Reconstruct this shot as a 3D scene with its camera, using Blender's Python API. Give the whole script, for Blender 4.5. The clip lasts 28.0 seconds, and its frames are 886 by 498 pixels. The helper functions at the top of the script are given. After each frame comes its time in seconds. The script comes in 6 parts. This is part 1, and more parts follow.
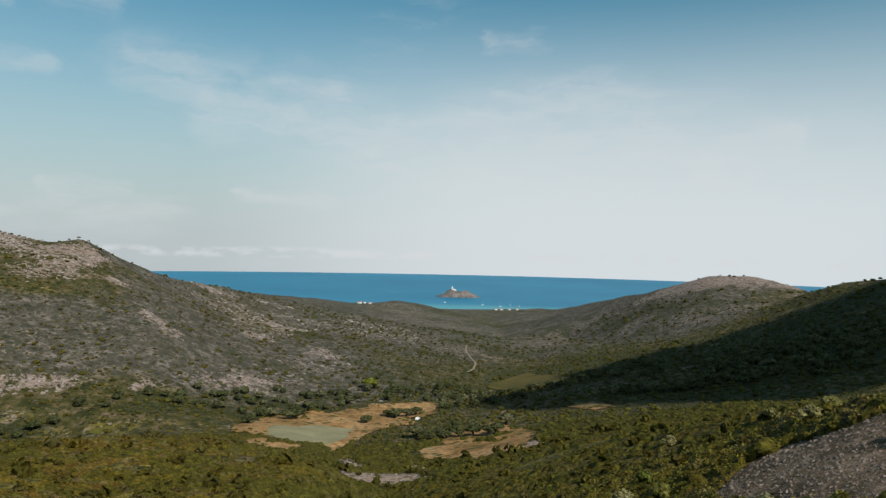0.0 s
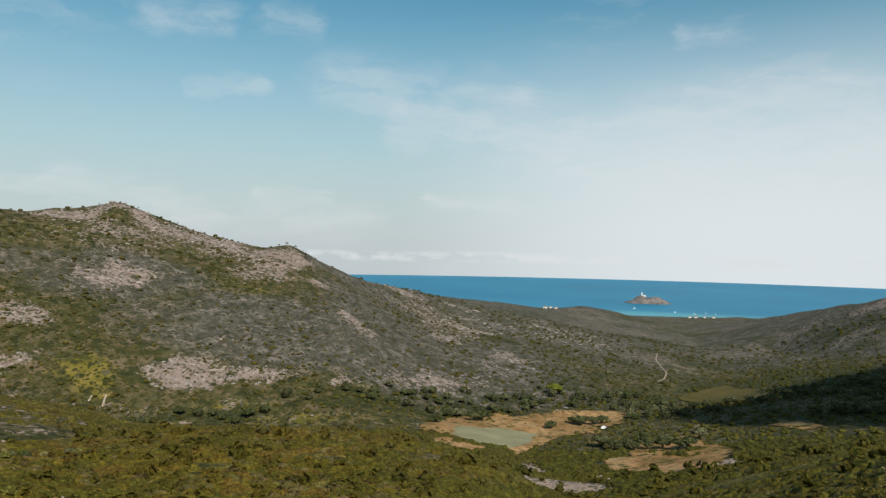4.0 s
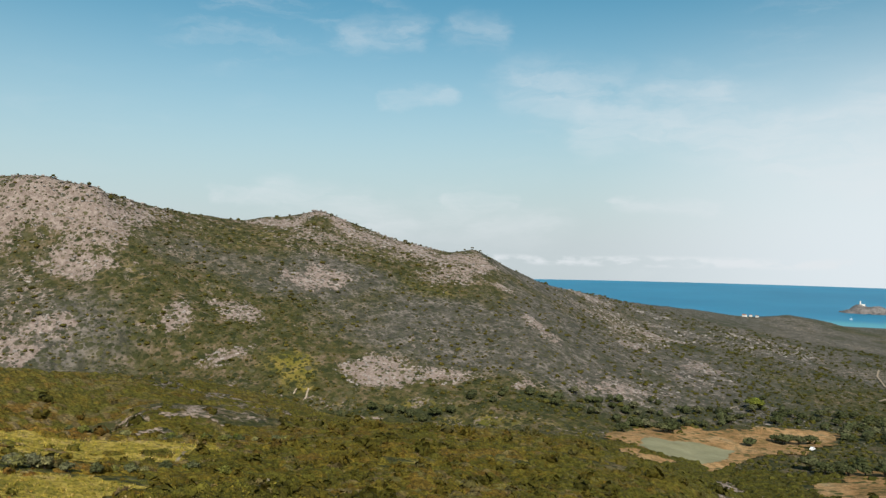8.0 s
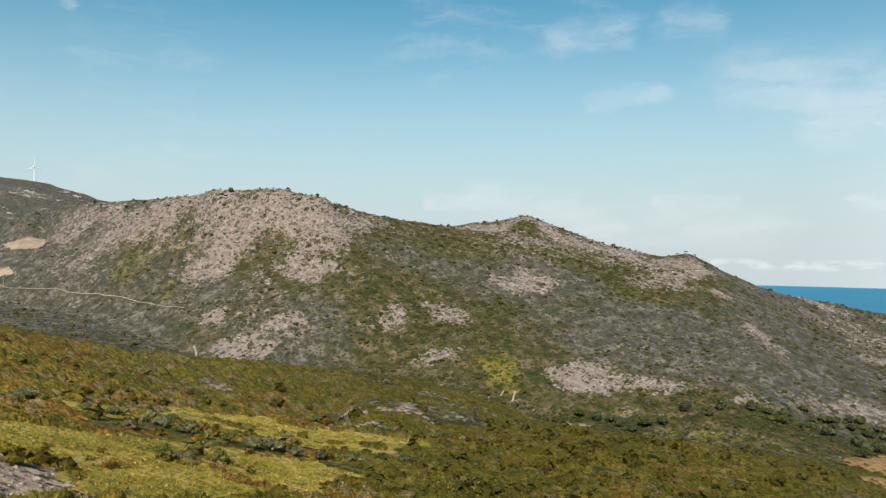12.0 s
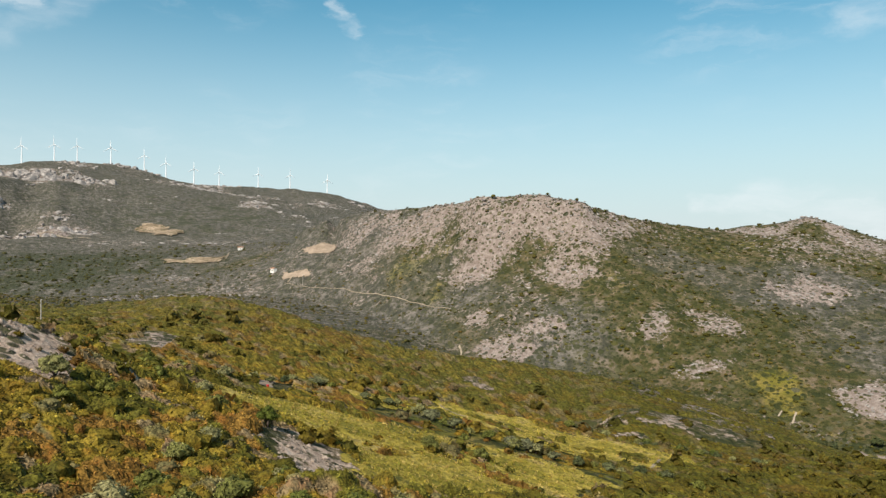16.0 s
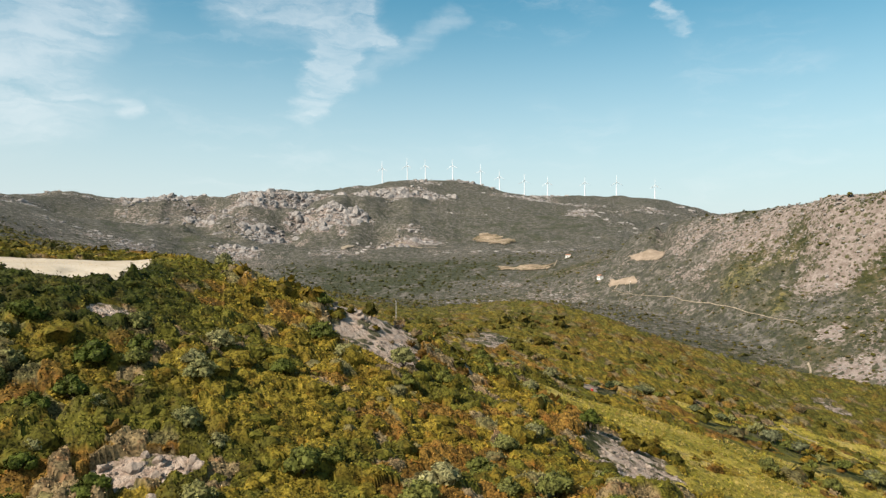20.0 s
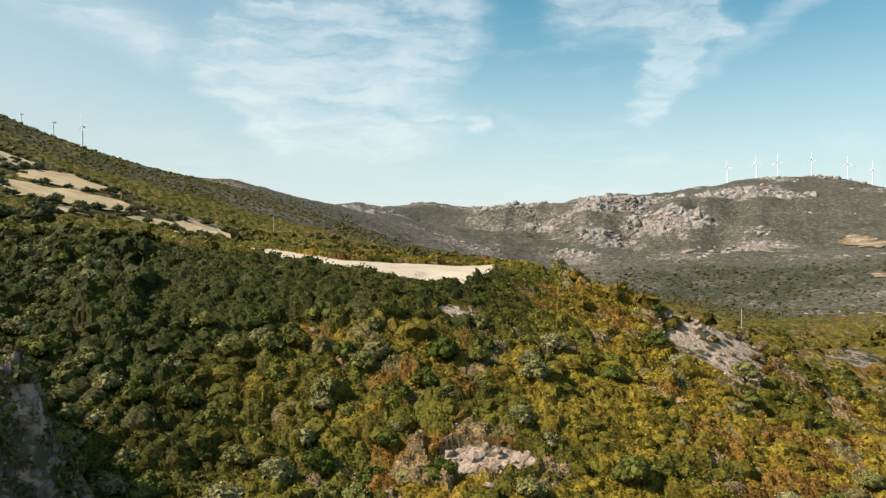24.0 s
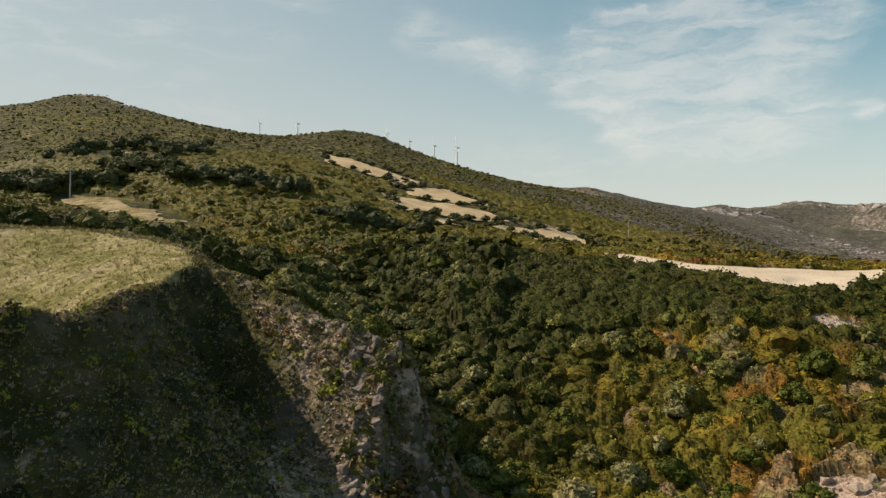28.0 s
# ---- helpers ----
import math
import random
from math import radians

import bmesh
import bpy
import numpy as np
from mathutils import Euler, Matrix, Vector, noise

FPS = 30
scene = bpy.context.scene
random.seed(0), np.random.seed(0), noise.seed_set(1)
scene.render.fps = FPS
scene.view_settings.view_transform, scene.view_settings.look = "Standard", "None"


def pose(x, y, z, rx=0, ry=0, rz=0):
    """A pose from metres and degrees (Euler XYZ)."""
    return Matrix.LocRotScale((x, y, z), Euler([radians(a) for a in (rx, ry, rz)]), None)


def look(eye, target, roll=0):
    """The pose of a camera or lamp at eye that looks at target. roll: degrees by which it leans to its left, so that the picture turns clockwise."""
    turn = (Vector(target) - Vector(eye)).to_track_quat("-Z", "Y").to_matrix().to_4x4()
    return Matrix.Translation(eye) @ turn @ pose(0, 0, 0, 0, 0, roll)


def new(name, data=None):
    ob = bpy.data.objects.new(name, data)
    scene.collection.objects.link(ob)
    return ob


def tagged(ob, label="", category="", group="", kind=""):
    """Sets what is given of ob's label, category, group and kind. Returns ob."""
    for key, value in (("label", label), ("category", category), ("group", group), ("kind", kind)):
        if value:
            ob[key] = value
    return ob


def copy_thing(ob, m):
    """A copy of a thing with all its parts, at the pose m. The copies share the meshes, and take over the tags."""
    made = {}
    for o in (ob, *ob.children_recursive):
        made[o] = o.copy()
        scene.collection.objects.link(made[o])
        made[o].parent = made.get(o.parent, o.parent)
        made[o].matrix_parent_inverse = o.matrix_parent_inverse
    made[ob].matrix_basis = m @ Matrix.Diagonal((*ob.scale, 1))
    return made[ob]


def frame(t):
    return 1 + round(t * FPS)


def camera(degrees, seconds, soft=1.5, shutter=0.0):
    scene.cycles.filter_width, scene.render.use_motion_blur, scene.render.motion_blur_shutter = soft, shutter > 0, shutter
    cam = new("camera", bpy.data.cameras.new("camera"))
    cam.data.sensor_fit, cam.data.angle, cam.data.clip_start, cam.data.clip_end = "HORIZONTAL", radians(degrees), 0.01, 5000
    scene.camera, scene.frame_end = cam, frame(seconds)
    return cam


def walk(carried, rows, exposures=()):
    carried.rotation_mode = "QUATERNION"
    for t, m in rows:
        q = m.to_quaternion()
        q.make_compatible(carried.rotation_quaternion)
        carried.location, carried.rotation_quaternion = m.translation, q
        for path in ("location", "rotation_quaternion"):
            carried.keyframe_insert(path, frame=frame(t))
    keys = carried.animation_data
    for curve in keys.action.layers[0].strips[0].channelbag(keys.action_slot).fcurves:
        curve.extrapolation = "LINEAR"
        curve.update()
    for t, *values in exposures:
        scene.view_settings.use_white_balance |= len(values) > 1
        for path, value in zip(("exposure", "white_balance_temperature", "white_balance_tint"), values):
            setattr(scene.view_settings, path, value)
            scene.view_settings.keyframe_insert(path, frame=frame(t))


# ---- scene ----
# ---- camera: a slow turn to the left while it drifts a few metres ----
cam = camera(63.06, 28.0, soft=1.4)
# seconds: place, heading to the left of north, tilt, lean
TURN = {
    0.0: (-3.19, -2.48, 230.37, -0.04, -0.64, 1.21),
    1.0: (-2.85, -2.57, 230.40, 3.64, -0.66, 1.15),
    2.0: (-2.51, -2.46, 230.38, 7.34, -0.64, 1.08),
    3.0: (-2.19, -2.19, 230.33, 11.00, -0.60, 1.01),
    4.0: (-1.88, -1.81, 230.29, 14.65, -0.55, 0.95),
    5.0: (-1.58, -1.41, 230.26, 18.30, -0.51, 0.88),
    6.0: (-1.28, -1.11, 230.21, 21.94, -0.47, 0.81),
    7.0: (-0.98, -0.96, 230.12, 25.59, -0.43, 0.72),
    8.0: (-0.70, -0.90, 229.99, 29.28, -0.38, 0.64),
    9.0: (-0.47, -0.81, 229.85, 33.10, -0.31, 0.56),
    10.0: (-0.28, -0.60, 229.78, 37.13, -0.25, 0.46),
    11.0: (-0.12, -0.32, 229.82, 41.29, -0.20, 0.36),
    12.0: (0.01, -0.09, 229.93, 45.62, -0.15, 0.28),
    13.0: (0.11, 0.06, 230.06, 50.29, -0.10, 0.24),
    14.0: (0.17, 0.14, 230.15, 55.31, -0.03, 0.26),
    15.0: (0.19, 0.23, 230.18, 60.55, 0.03, 0.30),
    16.0: (0.21, 0.37, 230.15, 66.02, 0.10, 0.33),
    17.0: (0.29, 0.56, 230.03, 71.97, 0.20, 0.32),
    18.0: (0.39, 0.78, 229.85, 78.40, 0.34, 0.24),
    19.0: (0.46, 1.00, 229.69, 84.98, 0.49, 0.10),
    20.0: (0.48, 1.22, 229.61, 91.55, 0.63, -0.01),
    21.0: (0.50, 1.43, 229.63, 98.10, 0.72, -0.01),
    22.0: (0.57, 1.66, 229.74, 104.64, 0.78, 0.09),
    23.0: (0.68, 1.90, 229.86, 111.21, 0.83, 0.18),
    24.0: (0.77, 2.15, 229.94, 117.89, 0.91, 0.21),
    25.0: (0.79, 2.37, 229.93, 124.70, 1.02, 0.17),
    26.0: (0.75, 2.56, 229.86, 131.61, 1.15, 0.11),
    27.0: (0.68, 2.72, 229.75, 138.64, 1.27, 0.07),
    28.0: (0.58, 2.85, 229.63, 145.65, 1.36, 0.04),
}
EXPOSURE = [(0.0, -0.1, 6500, 10), (4.0, 0.02, 6500, 10), (10.0, 0.17, 6400, 10), (16.0, 0.38, 6500, 10), (21.0, 0.5, 6700, 10), (24.0, 0.6, 6900, 10), (26.0, 0.75, 7000, 11), (27.0, 0.75, 7100, 12), (27.5, 0.55, 7300, 13), (28.0, 0.3, 7600, 15)]
walk(cam, [(t, pose(x, y, z, 90 + tilt, 0, turn) @ pose(0, 0, 0, 0, 0, lean)) for t, (x, y, z, turn, tilt, lean) in TURN.items()], EXPOSURE)

# ---- daylight: sun high over the southern bank, thin cirrus ----
SUN_TURN, SUN_HEIGHT = radians(218), radians(42)
world = bpy.data.worlds.new("world")
scene.world = world
world.use_nodes = True
wt = world.node_tree
wt.nodes.clear()


def wnode(kind, inputs=(), **settings):
    """A node of the sky, its inputs given by name or place as values or sockets."""
    node = wt.nodes.new(kind)
    for key, value in settings.items():
        setattr(node, key, value)
    for key, value in dict(inputs).items():
        if isinstance(value, bpy.types.NodeSocket):
            wt.links.new(value, node.inputs[key])
        else:
            node.inputs[key].default_value = value
    return node


def wmath(op, a, b=0.0, clamp=False):
    return wnode("ShaderNodeMath", {0: a, 1: b}, operation=op, use_clamp=clamp).outputs[0]


def wrange(value, low, high, to_low=0.0, to_high=1.0):
    return wnode("ShaderNodeMapRange", {"Value": value, "From Min": low, "From Max": high, "To Min": to_low, "To Max": to_high}, interpolation_type="SMOOTHSTEP").outputs[0]


def wmix(factor, a, b, blend="MIX"):
    return wnode("ShaderNodeMix", {0: factor, 6: a, 7: b}, data_type="RGBA", blend_type=blend).outputs[2]


sky = wnode("ShaderNodeTexSky", sky_type="NISHITA", sun_disc=False, sun_elevation=SUN_HEIGHT, sun_rotation=-SUN_TURN, altitude=200, air_density=1.0, dust_density=0.6, ozone_density=1.0)
toward = wnode("ShaderNodeTexCoord").outputs["Generated"]
axis = wnode("ShaderNodeSeparateXYZ", {0: toward})
up = wmath("MAXIMUM", axis.outputs[2], 0.0)
# thin high cloud, laid out by heading to the left of north and height above the horizon, in degrees
bearing_of = wmath("MULTIPLY", wnode("ShaderNodeMath", {0: wmath("MULTIPLY", axis.outputs[0], -1.0), 1: axis.outputs[1]}, operation="ARCTAN2").outputs[0], 57.2958)
lift_of = wmath("MULTIPLY", wmath("ARCSINE", axis.outputs[2]), 57.2958)
dome = wnode("ShaderNodeCombineXYZ", {0: bearing_of, 1: lift_of, 2: 0.0}).outputs[0]
# (heading, height) of both ends, half width, share
SEAWARD = [(23.6, 12.3, 16.1, 11.2, 1.6, 0.42), (17.7, 8.7, 9.2, 10.6, 1.3, 0.5), (11.8, 10.0, 0.3, 6.3, 2.0, 0.62), (-1.9, 7.9, -13.7, 8.8, 2.7, 0.42), (-5.0, 10.9, -12.4, 11.3, 1.1, 0.5), (-3.1, 15.3, -7.1, 15.4, 0.6, 0.4), (-5.1, 6.2, -19.9, 6.6, 3.6, 0.34), (-20.1, 5.7, -25.2, 7.7, 1.2, 0.85), (15.9, 3.0, 8.7, 2.9, 0.4, 0.5)]
NORTHERN = [(36.1, 16.0, 31.7, 16.3, 0.9, 0.5), (28.1, 16.5, 25.4, 16.2, 0.9, 0.3), (33.8, 11.4, 28.5, 11.7, 0.5, 0.35), (47.4, 3.5, 43.1, 3.4, 0.4, 0.5), (42.2, 3.5, 34.2, 2.0, 1.2, 0.6), (28.8, 3.6, 24.0, 3.4, 0.5, 0.5), (36.9, 1.8, 20.9, 1.5, 1.3, 0.4), (74.7, 18.4, 72.9, 16.4, 0.4, 0.5)]
HOOK = [(107.2, 19.5, 99.2, 18.9, 1.9, 0.75), (98.7, 18.6, 100.0, 14.8, 1.2, 0.8), (100.0, 15.2, 102.2, 11.2, 0.9, 0.65), (96.6, 16.7, 96.2, 16.7, 0.5, 0.6), (90.7, 18.4, 97.4, 14.4, 0.7, 0.25), (129.7, 15.9, 117.7, 17.2, 2.0, 0.42), (129.7, 10.9, 121.6, 10.3, 2.0, 0.42), (127.0, 13.0, 122.0, 10.8, 1.3, 0.45), (116.0, 10.6, 114.9, 10.5, 0.5, 0.45)]
FAN = [(133.0, 15.6, 118.2, 18.8, 2.7, 0.41), (134.9, 14.4, 130.5, 11.4, 1.6, 0.54), (130.7, 11.4, 119.5, 10.7, 1.9, 0.3), (128.5, 15.1, 119.5, 13.0, 2.5, 0.24), (147.9, 18.2, 138.6, 15.5, 1.2, 0.38), (134.7, 17.8, 130.8, 19.1, 0.4, 0.45)]
frayed = wnode("ShaderNodeTexNoise", {"Vector": wnode("ShaderNodeMapping", {"Vector": dome, "Scale": (0.22, 0.45, 1.0)}).outputs[0], "Scale": 1.0, "Detail": 6.0, "Roughness": 0.6}).outputs[1]
frayed = wnode("ShaderNodeVectorMath", {0: wnode("ShaderNodeVectorMath", {0: frayed, 1: (0.5, 0.5, 0.5)}, operation="SUBTRACT").outputs[0], 1: (5.0, 2.6, 0.0)}, operation="MULTIPLY").outputs[0]
drawn = wnode("ShaderNodeVectorMath", {0: dome, 1: frayed}, operation="ADD").outputs[0]
wisp = 0.0
for turn, lift, turn_to, lift_to, reach, share in SEAWARD + NORTHERN + HOOK + FAN:
    du, dv = turn_to - turn, lift_to - lift
    off = wnode("ShaderNodeVectorMath", {0: drawn, 1: (turn, lift, 0.0)}, operation="SUBTRACT").outputs[0]
    along = wnode("ShaderNodeVectorMath", {0: off, 1: (du / (du * du + dv * dv), dv / (du * du + dv * dv), 0.0)}, operation="DOT_PRODUCT").outputs["Value"]
    foot = wnode("ShaderNodeVectorMath", {0: (du, dv, 0.0), "Scale": wmath("ADD", along, 0.0, True)}, operation="SCALE").outputs[0]
    gap = wnode("ShaderNodeVectorMath", {0: off, 1: foot}, operation="DISTANCE").outputs["Value"]
    wisp = wmath("ADD", wisp, wrange(gap, reach * 2.1, 0.0, 0.0, share))
fibres = wnode("ShaderNodeTexNoise", {"Vector": wnode("ShaderNodeMapping", {"Vector": drawn, "Rotation": (0, 0, radians(20)), "Scale": (0.16, 0.7, 1.0)}).outputs[0], "Scale": 1.0, "Detail": 8.0, "Roughness": 0.62, "Distortion": 0.4}).outputs[0]
banks = wnode("ShaderNodeTexNoise", {"Vector": wnode("ShaderNodeMapping", {"Vector": dome, "Scale": (0.05, 0.09, 1.0)}).outputs[0], "Scale": 1.0, "Detail": 3.0, "Roughness": 0.5}).outputs[0]
wisp = wmath("MULTIPLY", wmath("MINIMUM", wisp, 0.43), wrange(fibres, 0.2, 0.72))
cover = wmath("MAXIMUM", wmath("MULTIPLY", wmath("MULTIPLY", wrange(fibres, 0.44, 0.75), wrange(banks, 0.45, 0.65)), 0.18), wisp, clamp=True)
# small cumulus low over the horizon
low = wnode("ShaderNodeMapping", {"Vector": toward, "Scale": (22, 22, 60)}).outputs[0]
heaps = wrange(wnode("ShaderNodeTexNoise", {"Vector": low, "Scale": 1.0, "Detail": 5.0}).outputs[0], 0.42, 0.58)
belt = wmath("MULTIPLY", wrange(axis.outputs[2], -0.030, -0.022), wrange(axis.outputs[2], -0.010, -0.018))
cover = wmath("MAXIMUM", cover, wmath("MULTIPLY", wmath("MULTIPLY", heaps, belt), 0.8))
hue = wmix(1.0, sky.outputs[0], (0.5, 1.16, 1.12, 1), "MULTIPLY")
haze = wrange(up, 0.38, -0.02, 0.0, 0.96)
veil = wmix(haze, hue, (6.2, 6.8, 7.05, 1))
# bright haze over the sea
seaward = wnode("ShaderNodeVectorMath", {0: toward, 1: (math.sin(radians(18)), math.cos(radians(18)), 0.0)}, operation="DOT_PRODUCT").outputs["Value"]
veil = wmix(wmath("MULTIPLY", wrange(seaward, 0.78, 1.0), wrange(up, 0.34, 0.0, 0.0, 0.8)), veil, (8.8, 9.5, 9.9, 1))
# thin milky veil on the side of the sun
side = wnode("ShaderNodeVectorMath", {0: toward, 1: (-math.sin(SUN_TURN), math.cos(SUN_TURN), 0.0)}, operation="DOT_PRODUCT").outputs["Value"]
veil = wmix(wrange(side, -0.35, 0.75, 0.0, 0.65), veil, (5.0, 5.45, 5.7, 1))
color = wmix(cover, veil, (8.3, 8.7, 8.9, 1))
background = wnode("ShaderNodeBackground", {"Color": color, "Strength": 0.085})
wnode("ShaderNodeOutputWorld", {0: background.outputs[0]})

sun = new("sun", bpy.data.lights.new("sun", "SUN"))
sun.data.energy, sun.data.angle, sun.data.color = 5.0, radians(0.5), (1.0, 0.93, 0.82)
sun.matrix_world = look((0, 0, 900), (math.sin(SUN_TURN) * math.cos(SUN_HEIGHT), -math.cos(SUN_TURN) * math.cos(SUN_HEIGHT), 900 - math.sin(SUN_HEIGHT)))

# ---- materials ----


class Nodes:
    """A small builder for node materials."""

    def __init__(self, name):
        self.material = bpy.data.materials.new(name)
        self.material.use_nodes = True
        self.tree = self.material.node_tree
        self.shader = self.tree.nodes["Principled BSDF"]
        self.where = self.add("ShaderNodeNewGeometry").outputs["Position"]

    def add(self, kind, **settings):
        node = self.tree.nodes.new(kind)
        for key, value in settings.items():
            setattr(node, key, value)
        return node

    def put(self, socket, value):
        if isinstance(value, bpy.types.NodeSocket):
            self.tree.links.new(value, socket)
        elif isinstance(value, tuple) and len(value) == 3 and socket.type == "RGBA":
            socket.default_value = (*value, 1)
        else:
            socket.default_value = value

    def noise(self, size, detail=4.0, rough=0.55, warp=0.0, where=None, color=False):
        n = self.add("ShaderNodeTexNoise")
        self.put(n.inputs["Vector"], where or self.where)
        n.inputs["Scale"].default_value, n.inputs["Detail"].default_value = 1.0 / size, detail
        n.inputs["Roughness"].default_value, n.inputs["Distortion"].default_value = rough, warp
        return n.outputs[1 if color else 0]

    def cells(self, size, feature="F1", rand=1.0, out=0, where=None):
        n = self.add("ShaderNodeTexVoronoi", feature=feature)
        self.put(n.inputs["Vector"], where or self.where)
        n.inputs["Scale"].default_value, n.inputs["Randomness"].default_value = 1.0 / size, rand
        return n.outputs[out]

    def math(self, op, a, b=0.0, clamp=False):
        n = self.add("ShaderNodeMath", operation=op, use_clamp=clamp)
        self.put(n.inputs[0], a)
        self.put(n.inputs[1], b)
        return n.outputs[0]

    def step(self, value, low, high):
        n = self.add("ShaderNodeMapRange", interpolation_type="SMOOTHSTEP")
        self.put(n.inputs["Value"], value)
        n.inputs["From Min"].default_value, n.inputs["From Max"].default_value = low, high
        return n.outputs[0]

    def mix(self, factor, a, b):
        n = self.add("ShaderNodeMix", data_type="RGBA")
        self.put(n.inputs["Factor"], factor)
        self.put(n.inputs[6], a)
        self.put(n.inputs[7], b)
        return n.outputs[2]

    def ramp(self, value, *stops):
        n = self.add("ShaderNodeValToRGB")
        self.put(n.inputs[0], value)
        el = n.color_ramp.elements
        while len(el) < len(stops):
            el.new(0.5)
        for e, (p, c) in zip(el, stops):
            e.position, e.color = p, (*c, 1)
        return n.outputs[0]

    def attribute(self, name):
        n = self.add("ShaderNodeAttribute", attribute_name=name)
        s = self.add("ShaderNodeSeparateColor")
        self.put(s.inputs[0], n.outputs["Color"])
        return s.outputs[0], s.outputs[1], s.outputs[2], n.outputs["Alpha"]

    def finish(self, color, rough=0.9, bump=None, strength=0.5, distance=0.3, specular=0.2, metal=0.0):
        self.put(self.shader.inputs["Base Color"], color)
        self.put(self.shader.inputs["Roughness"], rough)
        self.shader.inputs["Specular IOR Level"].default_value = specular
        self.shader.inputs["Metallic"].default_value = metal
        if bump is not None:
            b = self.add("ShaderNodeBump")
            b.inputs["Strength"].default_value, b.inputs["Distance"].default_value = strength, distance
            self.put(b.inputs["Height"], bump)
            self.put(self.shader.inputs["Normal"], b.outputs[0])
        return self.material


def ground_material():
    n = Nodes("ground_scrub")
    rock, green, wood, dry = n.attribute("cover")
    big, fine = n.step(n.noise(90, 5), 0.3, 0.7), n.noise(1.6, 4)
    mid = n.step(n.noise(9, 6, 0.62), 0.28, 0.72)
    wide = n.step(n.noise(34, 7, 0.62), 0.3, 0.7)
    broken = n.step(n.noise(7, 8, 0.7), 0.32, 0.68)

    def shifted(share, noise, amount, low, high):
        return n.step(n.math("ADD", share, n.math("MULTIPLY", n.math("SUBTRACT", noise, 0.5), amount)), low, high)
    scrub = n.ramp(mid, (0.1, (0.038, 0.042, 0.014)), (0.42, (0.066, 0.062, 0.022)), (0.65, (0.105, 0.085, 0.04)), (0.92, (0.175, 0.13, 0.085)))
    lush = n.ramp(n.noise(14, 5), (0.3, (0.08, 0.088, 0.016)), (0.52, (0.165, 0.14, 0.026)), (0.72, (0.27, 0.2, 0.06)))
    color = n.mix(shifted(green, n.math("ADD", n.math("MULTIPLY", mid, 0.5), n.math("MULTIPLY", wide, 0.5)), 1.1, 0.35, 0.85), scrub, lush)
    # grey-brown dry scrub; on far slopes its grey stands in for haze
    heath_haze = n.ramp(mid, (0.1, (0.057, 0.055, 0.043)), (0.5, (0.11, 0.1, 0.081)), (0.9, (0.2, 0.173, 0.15)))
    color = n.mix(shifted(dry, big, 0.5, 0.25, 0.75), color, heath_haze)
    stone = n.ramp(n.noise(4.0, 7, 0.7), (0.3, (0.155, 0.115, 0.096)), (0.5, (0.27, 0.212, 0.183)), (0.7, (0.41, 0.342, 0.302)))
    off = n.add("ShaderNodeVectorMath", operation="LENGTH")
    n.put(off.inputs[0], n.where)
    ochre = n.ramp(n.noise(1.3, 7, 0.72), (0.3, (0.27, 0.18, 0.135)), (0.5, (0.47, 0.345, 0.265)), (0.7, (0.62, 0.5, 0.41)))
    stone = n.mix(n.step(off.outputs["Value"], 420, 260), stone, ochre)
    shreds = n.step(n.noise(2.6, 6, 0.7), 0.3, 0.7)
    patchy = n.math("ADD", n.math("MULTIPLY", wide, 0.35), n.math("ADD", n.math("MULTIPLY", broken, 0.35), n.math("MULTIPLY", shreds, 0.3)))
    bare = shifted(rock, patchy, 1.5, 0.45, 0.72)
    color = n.mix(n.math("MULTIPLY", bare, 0.95), color, stone)
    dark = n.ramp(fine, (0.3, (0.026, 0.034, 0.014)), (0.7, (0.06, 0.066, 0.028)))
    thick = shifted(wood, wide, 0.8, 0.4, 0.85)
    color = n.mix(n.math("MULTIPLY", thick, 0.9), color, dark)
    # low bushes too far off to be built one by one, small ones and clumps
    relief_sum = n.math("MULTIPLY", broken, 1.2)
    for size, share, less in ((2.4, 0.75, 0.42), (5.2, 0.42, 0.26)):
        dots = n.cells(size)
        seed = n.add("ShaderNodeSeparateColor")
        n.put(seed.inputs[0], dots.node.outputs[1])
        room = n.math("SUBTRACT", n.math("ADD", share, n.math("MULTIPLY", n.math("SUBTRACT", wide, 0.5), 0.5)), n.math("MULTIPLY", bare, less))
        grown = n.math("LESS_THAN", seed.outputs[0], room)
        spot = n.math("MULTIPLY", n.step(dots, 0.56, 0.42), grown)
        leaf = n.ramp(seed.outputs[1], (0.0, (0.024, 0.032, 0.012)), (0.45, (0.048, 0.052, 0.018)), (0.75, (0.085, 0.08, 0.026)), (1.0, (0.10, 0.094, 0.06)))
        leaf = n.mix(n.math("MULTIPLY", n.step(dry, 0.3, 0.8), 0.6), leaf, n.ramp(seed.outputs[2], (0.0, (0.044, 0.047, 0.036)), (1.0, (0.115, 0.108, 0.09))))
        color = n.mix(n.math("MULTIPLY", spot, 0.85), color, leaf)
        relief_sum = n.math("ADD", relief_sum, n.math("MULTIPLY", spot, n.math("SUBTRACT", 1.0, dots)))
    grit = n.noise(0.4, 5, 0.65)
    color = n.mix(n.step(grit, 0.62, 0.3), color, n.mix(0.18, color, (0.0, 0.0, 0.0)))
    bump = n.math("ADD", n.math("MULTIPLY", n.math("ADD", fine, n.math("MULTIPLY", grit, 0.35)), 0.4), relief_sum)
    return n.finish(color, 0.95, bump, 0.65, 1.5, 0.1)


